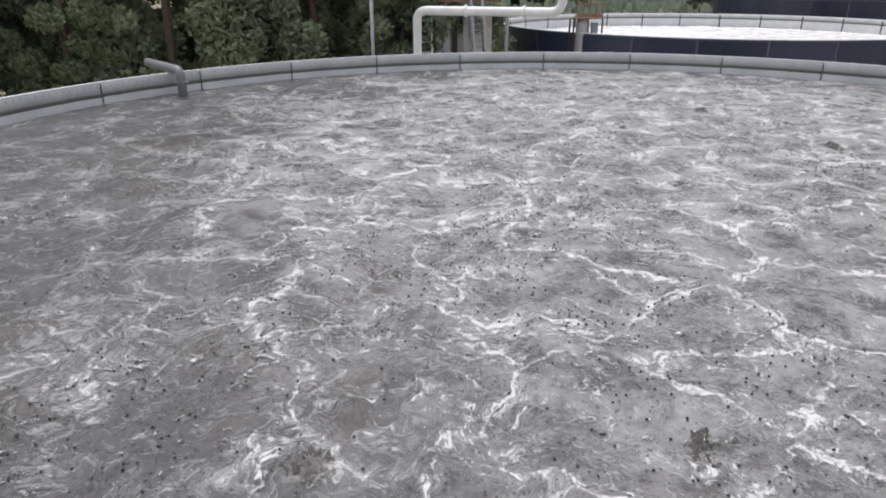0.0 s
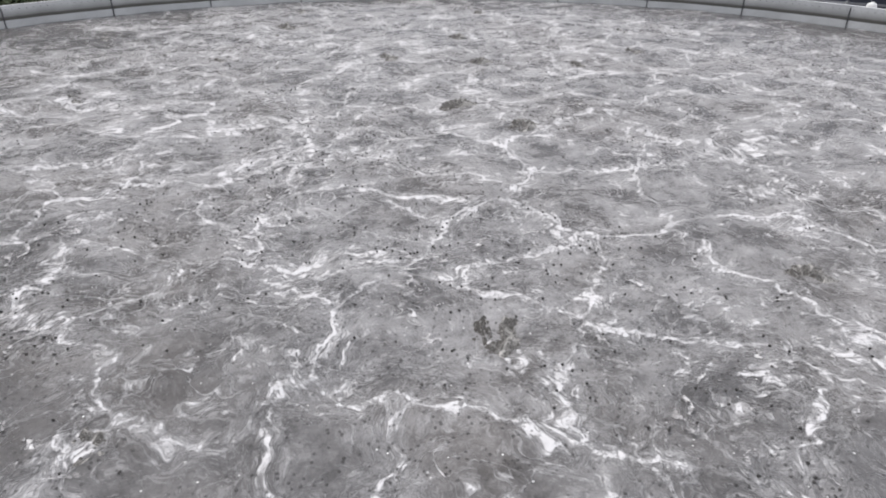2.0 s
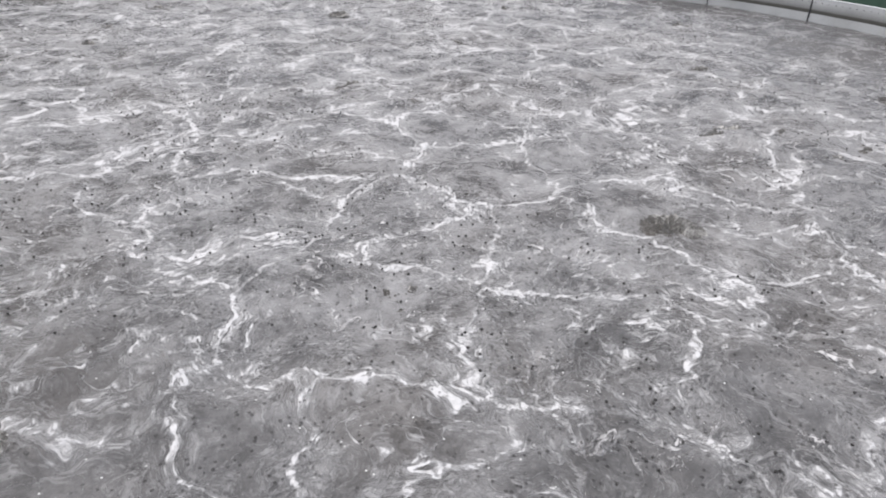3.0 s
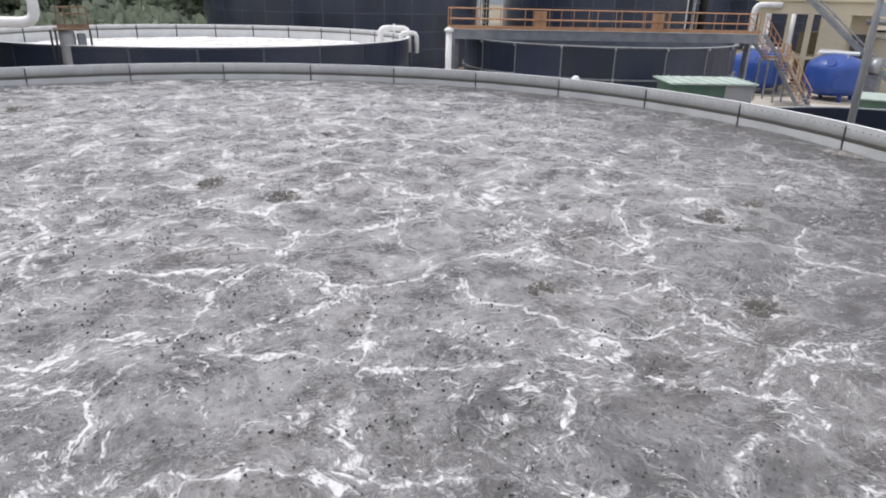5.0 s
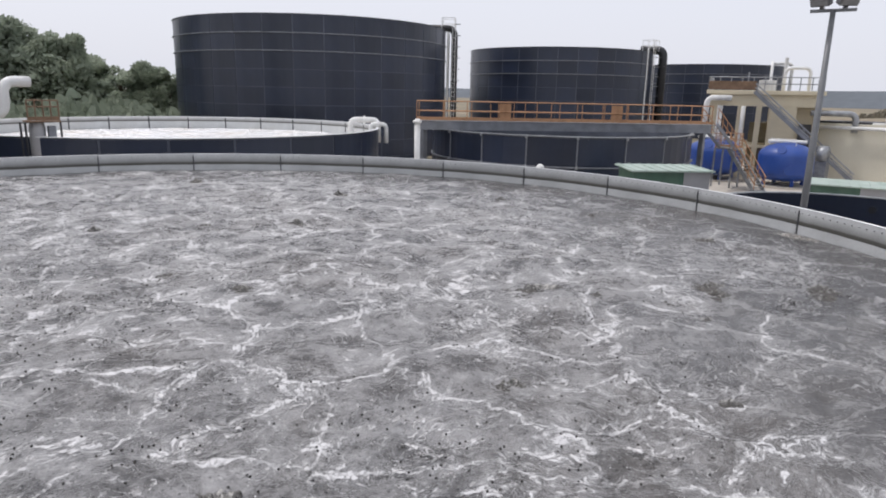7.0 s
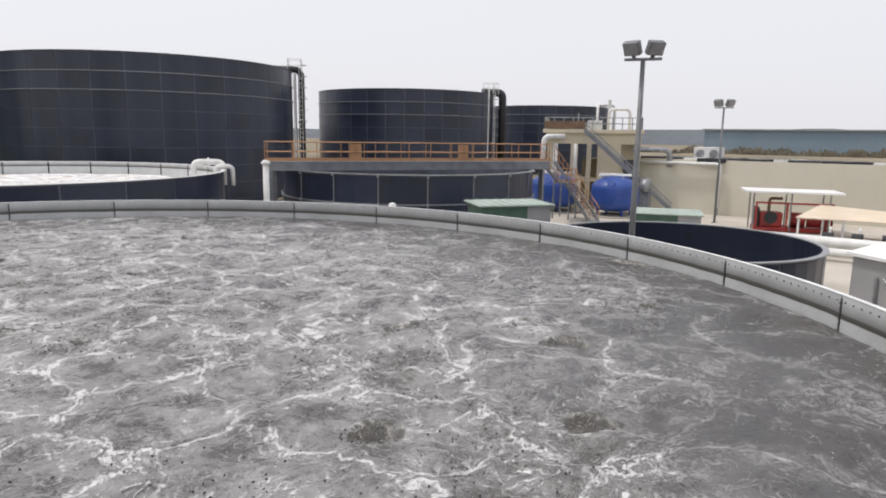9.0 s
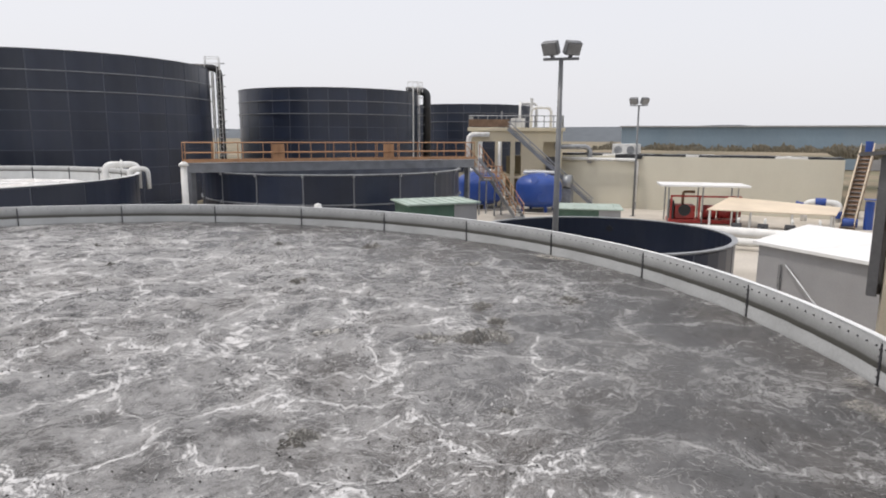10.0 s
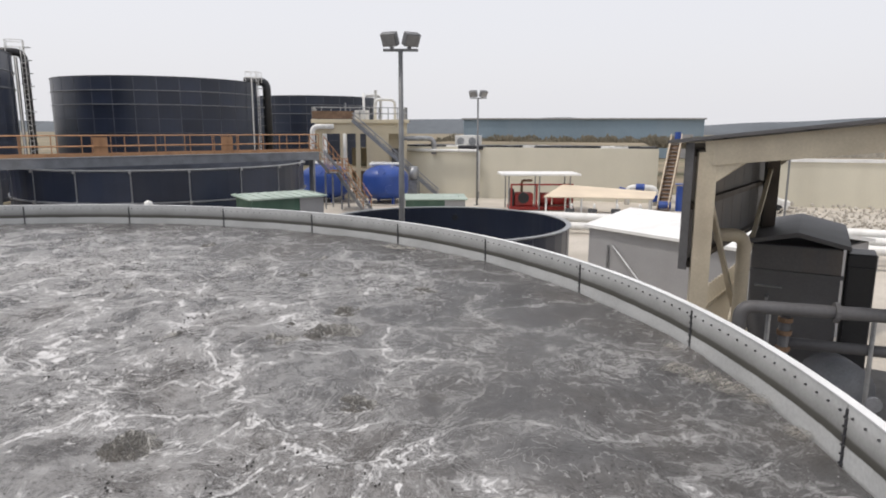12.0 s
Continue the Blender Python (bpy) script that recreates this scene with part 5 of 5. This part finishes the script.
part("end_flashing", beam_between(tuple(C1 - NV * 0.28 - DV * 0.12 + Vector((0, 0, 0.9))), tuple(C1 - NV * 0.16 - DV * 0.12 + Vector((0, 0, 0.9))), 0.03, 1.92), M_DARKCLAD, cn)
for z in (0.0, 0.9, 1.7):
    p, q_ = C1 - NV * 0.2, C1 - NV * 0.2 + DV * 5.6
    part("girt", beam_between((p.x, p.y, z), (q_.x, q_.y, z), 0.1, 0.1), M_BROWNSTEEL, cn)

# Added slab: the shade on the canopy's ground is put into its colour.
fl = [C1 - NV * 0.2 - DV * 0.3, C1 + NV * 9 - DV * 0.3, C1 + NV * 9 + DV * 9, C1 - NV * 0.2 + DV * 9]
tagged(new("floor_slab", finish(prism([(p.x, p.y) for p in fl], GROUND - 0.05, GROUND + 0.06), "floor_slab", M_SHADESLAB)), "added concrete slab under the canopy, its dark colour holding the shade", "floor", kind="structure")

# pipework, fence and hut under the canopy
ep = thing("elbow_pipe", 9.78, -12.26, GROUND, "fat cream elbow pipe under the canopy", "pipe")
part("pipe", tube([(-0.2, 0.8, 4.2), (0, 0, 4.2), (0, 0, 0)], 0.12, 14, 0.25), M_FRAME, ep, smooth=True)
part("flange", tube([(0, 0, 2.4), (0, 0, 2.48)], 0.18, 14), M_FRAME, ep)
fc = thing("slat_fence", C1.x + 1.6, C1.y - 0.3, GROUND, "pale upright slats behind the elbow pipe", "fence")
slat = finish(box(-0.03, -0.03, 0, 0.03, 0.03, 3.3), "slat", M_FRAME)
for i in range(12):
    part("slat", slat, None, fc, "", Matrix.Translation(DV * (0.22 * i)))
part("rail", beam_between((0, 0, 2.9), tuple(DV * 2.6 + Vector((0, 0, 2.9))), 0.05, 0.08), M_FRAME, fc)
# Hut walls and roof carry the canopy's shade in their grey.
ph = thing("plant_hut", 11.45, -12.72, GROUND, "grey gabled hut under the canopy, its colour darkened for the shade", "hut", rz=-104.7)
part("wall", box(0, 0, 0, 1.58, 3.2, 3.8), M_SHADEGREY, ph)
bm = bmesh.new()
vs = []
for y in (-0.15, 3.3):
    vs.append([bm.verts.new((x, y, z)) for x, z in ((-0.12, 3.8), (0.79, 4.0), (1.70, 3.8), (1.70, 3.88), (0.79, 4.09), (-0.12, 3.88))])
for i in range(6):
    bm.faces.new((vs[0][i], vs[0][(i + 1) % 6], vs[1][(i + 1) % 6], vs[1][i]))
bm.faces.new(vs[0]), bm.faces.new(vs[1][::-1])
part("roof", bm, M_SHADEGREY, ph, "sheet roof darkened for the canopy shade")
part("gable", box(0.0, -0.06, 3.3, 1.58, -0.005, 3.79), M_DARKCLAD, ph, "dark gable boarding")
part("sill", box(-0.05, -0.09, 3.22, 1.63, -0.005, 3.29), M_SHADEGREY, ph)
part("lamp_arm", tube([(0.35, 0.0, 2.75), (0.35, -0.35, 2.75)], 0.03, 6), M_GALV, ph)
part("lamp_arm", tube([(0.1, -0.04, 2.95), (0.6, -0.04, 2.95)], 0.025, 6), M_GALV, ph)
dt = thing("dark_cabinet", 11.03, -14.42, GROUND, "tall black cabinet beside the hut", "cabinet", rz=-104.7)
part("body", box(-0.1, -0.1, 0, 0.38, 0.6, 3.75, 0.03), M_BLACK, dt)
part("door", box(-0.05, -0.14, 0.3, 0.33, -0.1, 3.5), M_BLACK, dt)
# Light grey pipes, coloured darker to hold the canopy's shade.
hp = thing("header_pipes", 7.62, -11.94, GROUND, "grey header pipes with red-banded valves", "pipe")
part("pipe", tube([(0, 0.05, 0.2), (0, 0.05, 3.44), (-0.12, -3.8, 3.44)], 0.10, 12, 0.2), M_SHADEGREY, hp, smooth=True)
part("pipe", tube([(0.2, -0.7, 2.86), (-0.1, -4.2, 2.86)], 0.085, 12), M_SHADEGREY, hp, smooth=True)
part("pipe", tube([(0.15, -0.62, 3.4), (0.15, -0.62, 0.2)], 0.08, 12), M_SHADEGREY, hp, smooth=True)
# Red bands in dull brown: the canopy shade is put into their colour.
for z in (2.75, 3.0, 3.2):
    part("band", tube([(0.15, -0.62, z), (0.15, -0.62, z + 0.07)], 0.105, 12), M_RUST, hp)
for k in (0.35, 1.75, 3.2):
    part("support", tube([(0.0, -k, 0), (0.0, -k, 3.4)], 0.035, 8), M_GALV, hp)
for k in (1.2, 2.3):
    part("flange", tube([(-0.04 * k, -k, 3.44), (-0.04 * k, -k - 0.06, 3.44)], 0.15, 12), M_SHADEGREY, hp)
part("hand_wheel", tube([(-0.3, -1.75, 2.2), (-0.36, -1.75, 2.2)], 0.11, 16), M_STIFF, hp)
mt = thing("blower", 9.4, -13.9, GROUND, "grey blower with a round casing in the shade", "machine")
part("casing", tube([(-0.2, 0, 1.6), (0.4, 0.1, 1.6)], 0.55, 18), M_STIFF, mt, smooth=True)
part("base", box(-0.6, -0.6, 0, 0.6, 0.6, 1.1), M_STIFF, mt)

# yard to the south: pipes, rubble, car, masts
for i, (x, y) in enumerate(((40.0, -17.8), (39.2, -19.6))):
    m_ = thing("yard_mast", x, y, GROUND, "thin dark mast with a small head", "pole", "yard masts")
    part("pole", tube([(0, 0, 0), (0, 0, 4.9 - i * 0.4)], 0.06, 8), M_POLE, m_)
    part("head", box(-0.15, -0.15, 4.8 - i * 0.4, 0.15, 0.15, 5.1 - i * 0.4, 0.03), M_POLE, m_)
cr = thing("parked_car", 50.5, -20.3, GROUND, "pale silver car parked by the wall", "car", rz=80)
bm = bmesh.new()
prof = [(-2.1, 0.35), (-2.1, 0.85), (-1.5, 0.95), (-0.9, 1.42), (0.6, 1.45), (1.3, 1.0), (2.1, 0.85), (2.15, 0.35)]
a = [bm.verts.new((x, -0.85 + 0.1 * (z > 1.1), z)) for x, z in prof]
b = [bm.verts.new((x, 0.85 - 0.1 * (z > 1.1), z)) for x, z in prof]
for i in range(len(prof)):
    bm.faces.new((a[i], a[(i + 1) % 8], b[(i + 1) % 8], b[i]))
bm.faces.new(a[::-1]), bm.faces.new(b)
part("body", bm, M_WHITE, cr, "silver body")
for s in (-0.77, 0.77):
    part("side_window", box(-0.95, s - 0.02, 1.0, 0.7, s + 0.02, 1.35), M_BLACK, cr)
for x in (-1.35, 1.35):
    for s in (-0.8, 0.8):
        part("wheel", tube([(x, s - 0.1, 0.33), (x, s + 0.1, 0.33)], 0.33, 16), M_BLACK, cr)


def stones(boxes, seed, count, smin, smax, name, label):
    rs = random.Random(seed)
    bm = bmesh.new()
    for (x0, y0, x1, y1, h) in boxes:
        for _ in range(count):
            r = bmesh.ops.create_icosphere(bm, subdivisions=1, radius=rs.uniform(smin, smax))
            mx = Matrix.Diagonal((rs.uniform(0.6, 1.5), rs.uniform(0.6, 1.4), rs.uniform(0.5, 0.9)))
            bmesh.ops.transform(bm, matrix=(Euler((rs.uniform(0, 3), rs.uniform(0, 3), rs.uniform(0, 3))).to_matrix() @ mx).to_4x4(), verts=r["verts"])
            bmesh.ops.translate(bm, verts=r["verts"], vec=(rs.uniform(x0, x1), rs.uniform(y0, y1), GROUND + rs.random() ** 2 * h))
    return tagged(new(name, finish(bm, name, M_RUBBLE)), label, "rubble", kind="stuff")


stones([(44, -30, 53, -20, 0.5), (34, -26, 42, -21, 0.5)], 5, 420, 0.04, 0.15, "rubble", "pale broken stones and spoil in the yard")
wps = thing("pipe_rack", 30, -16.5, GROUND, "white insulated pipes running along the yard", "pipe")
for i in range(3):
    part("pipe", tube([(0 + 1.2 * i, 1.5, 0.9 + 0.2 * i), (-3 + 1.2 * i, -16, 0.9 + 0.2 * i)], 0.22, 12), M_WHITE, wps, smooth=True)
for i in range(4):
    part("support", box(-0.4 - 0.75 * i, -0.6 - 4 * i, 0, 3.0 - 0.75 * i, -0.4 - 4 * i, 0.7), M_GALV, wps)

# ---------------------------------------------------------------- pipe portal and tower left of the foaming tank
pp = thing("pipe_portal", -4.05, 17.4, GROUND, "fat white pipe portal beside the tanks", "pipe")
part("pipe", tube([(0, 0, 0), (0, 0, 5.08), (5.3, -1.95, 5.08), (5.3, -1.95, 6.15), (6.1, -1.8, 6.15)], 0.17, 14, 0.42), M_WHITE, pp, smooth=True)
for k in (0.35, 0.75):
    part("flange", tube([(5.3 * k, -1.95 * k, 5.08), (5.3 * k + 0.06, -1.95 * k - 0.022, 5.08)], 0.23, 14), M_WHITE, pp)
part("support", tube([(3.4, -1.25, 0), (3.4, -1.25, 4.95)], 0.07, 8), M_GALV, pp)
tw = thing("service_tower", -3.75, 20.6, GROUND, "grey concrete and steel service tower with ladder and stairs", "tower")
part("column", box(0.4, 0, 0, 1.0, 0.6, 6.2), M_GREYWALL, tw)
part("column", box(1.6, 0.1, 0, 1.85, 0.4, 6.2), M_GREYWALL, tw)
part("wall", box(1.0, 0.5, 0, 2.9, 0.7, 5.2), M_RUBBLE, tw, "dull grey infill wall")
part("door", box(1.12, 0.42, 2.3, 1.35, 0.5, 4.5), M_BLACK, tw, "dark opening")
part("platform", box(0.0, -0.4, 5.3, 3.2, 2.0, 5.42), M_RUST, tw)
railing(tw, (0.2, -0.35, 5.42), (3.2, -0.35, 5.42), 1.0, 5, M_ORANGE)
part("roof_box", box(1.4, 0.3, 5.42, 2.8, 1.6, 7.0, 0.04), M_GREYWALL, tw)
ladder(tw, -0.05, -0.1, -math.pi / 2, 0.2, 4.6, 0.55, False)
part("brace", beam_between((-0.3, -0.12, 1.0), (0.3, -0.12, 3.4), 0.05, 0.05), M_WHITE, tw)
stairs("tower_staircase", (-1.65, 20.0, 1.0), (-1.25, 18.2, GROUND), 0.5, 22, "narrow pale stairs beside the tower", M_GALV, M_GREYWALL)
ct = thing("aeration_header", 3.15, 20.9, GROUND, "grey upright header drum with rusty rails inside the tank rim", "equipment")
part("drum", lathe([(0.30, 0), (0.30, 4.3), (0.26, 4.6), (0.12, 4.66)], 20), M_GREYWALL, ct, smooth=True)
part("box", box(0.34, -0.35, 3.7, 0.62, -0.05, 4.45, 0.03), M_STIFF, ct)
railing(ct, (-0.35, -0.4, 4.66), (0.75, -0.4, 4.66), 0.8, 4, M_RUST)
part("platform", box(-0.4, -0.45, 4.60, 0.8, 0.4, 4.655), M_RUST, ct)
for x in (-0.45, -0.62, 0.8):
    part("pipe", tube([(x, -0.3, 0), (x, -0.3, 4.6)], 0.04, 6), M_BLACK, ct)


# ---------------------------------------------------------------- trees
def tree_meshes(seed, h, r, leaves, leaf, mat_leaf):
    rs = np.random.RandomState(seed)
    tb = bmesh.new()
    tube([(0, 0, -0.2), (0.1, 0.05, h * 0.3), (0.0, 0.15, h * 0.6), (0.1, 0, h * 0.85)], 0.16, 8, 0, tb)
    clumps = []
    for i in range(34):
        z = h * (0.10 + 0.88 * rs.rand())
        w = r * (0.45 + 0.55 * math.sin(math.pi * min(1, (z / h) ** 0.8 * 0.95 + 0.03))) * math.sqrt(rs.uniform(0.15, 1.0))
        a = rs.uniform(0, 6.283)
        c = Vector((w * math.cos(a), w * math.sin(a), z))
        clumps.append((c, r * rs.uniform(0.22, 0.42)))
        if i % 3 == 0:
            tube([(0, 0, max(0.4, z - r * 0.4)), tuple(c * 0.6 + Vector((0, 0, z * 0.4 - r * 0.1))), tuple(c)], 0.05, 5, 0, tb)
    vs, fs = [], []
    for _ in range(leaves):
        c, q = clumps[rs.randint(len(clumps))]
        d = Vector(rs.normal(size=3))
        d = d.normalized() * q * rs.uniform(0.55, 1.05)
        p = c + Vector((d.x, d.y, d.z * 0.8))
        u = Vector(rs.normal(size=3)).normalized()
        v = u.orthogonal().normalized()
        s = leaf * rs.uniform(0.6, 1.4)
        b = len(vs)
        vs += [tuple(p - u * s), tuple(p + v * s * 0.55), tuple(p + u * s), tuple(p - v * s * 0.55)]
        fs.append((b, b + 1, b + 2, b + 3))
    me = bpy.data.meshes.new("crown")
    me.from_pydata(vs, [], fs)
    me.materials.append(mat_leaf)
    return finish(tb, "trunk", M_BARK), me


near = [tree_meshes(s, 9.5, 2.6, 17000, 0.125, M_LEAF) for s in (1, 2, 3)]
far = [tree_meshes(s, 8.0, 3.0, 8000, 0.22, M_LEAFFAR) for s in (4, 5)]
rt = random.Random(12)


def tree(x, y, pair, s, label, group):
    t = thing("tree", x, y, GROUND - 0.1, label, "tree", group, rz=rt.uniform(0, 360))
    t.scale = (s, s, s * rt.uniform(0.9, 1.15))
    part("trunk", pair[0], None, t)
    part("crown", pair[1], None, t)


for row in range(2):
    for i in range(13):
        ang = radians(-1 + i * 3.7 + row * 2)
        d = 33 + row * 6 + rt.uniform(-1.5, 1.5)
        tree(-3.3 - d * math.sin(ang), -9.5 + d * math.cos(ang), near[(i + row) % 3], rt.uniform(0.85, 1.2), "dense dark green tree in a row beside the tank", "trees beside the tank")
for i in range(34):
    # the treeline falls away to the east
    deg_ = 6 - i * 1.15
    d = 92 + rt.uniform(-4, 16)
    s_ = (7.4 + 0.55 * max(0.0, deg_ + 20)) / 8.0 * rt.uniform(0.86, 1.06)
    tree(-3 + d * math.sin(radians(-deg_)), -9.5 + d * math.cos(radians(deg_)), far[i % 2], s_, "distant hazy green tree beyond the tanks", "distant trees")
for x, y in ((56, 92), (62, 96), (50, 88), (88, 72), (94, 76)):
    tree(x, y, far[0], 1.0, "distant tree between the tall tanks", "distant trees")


# ---------------------------------------------------------------- what moves
def motions():
    # the water sheet heaves and turns a little
    walk(water, [(t, pose(0, 0, WATER + 0.012 * math.sin(t * 1.7), 0, 0, 1.6 * math.sin(t * 0.35))) for t in np.arange(0, 12.01, 0.5).tolist()])
    # foam sheets drift and swing
    for ob, x, y, i in RAFTS:
        a, w = i * 2.4, 0.35 + 0.05 * (i % 5)
        walk(ob, [(t, pose(x + 0.28 * (math.sin(w * t + a) - math.sin(a)), y + 0.28 * (math.cos(w * t + a) - math.cos(a)), WATER + 0.012 * math.sin(t * 1.7), 0, 0, 7 * math.sin(0.5 * t + a)))
                  for t in np.arange(0, 12.01, 1.0).tolist()])
    # mounds rise and sink
    for ob, x, y, a, w in BOILS:
        rows = []
        for t in np.arange(0, 12.01, 0.4).tolist():
            up = math.sin(w * 2.1 * t + a) + 0.5 * math.sin(w * 3.7 * t + 2 * a)
            rows.append((t, pose(x + 0.1 * math.sin(t + a), y + 0.1 * math.cos(0.8 * t + a), WATER - 0.045 + 0.035 * up, 4 * math.sin(2 * t), 4 * math.cos(1.7 * t), 12 * math.sin(0.6 * t + a))))
        walk(ob, rows)


motions()
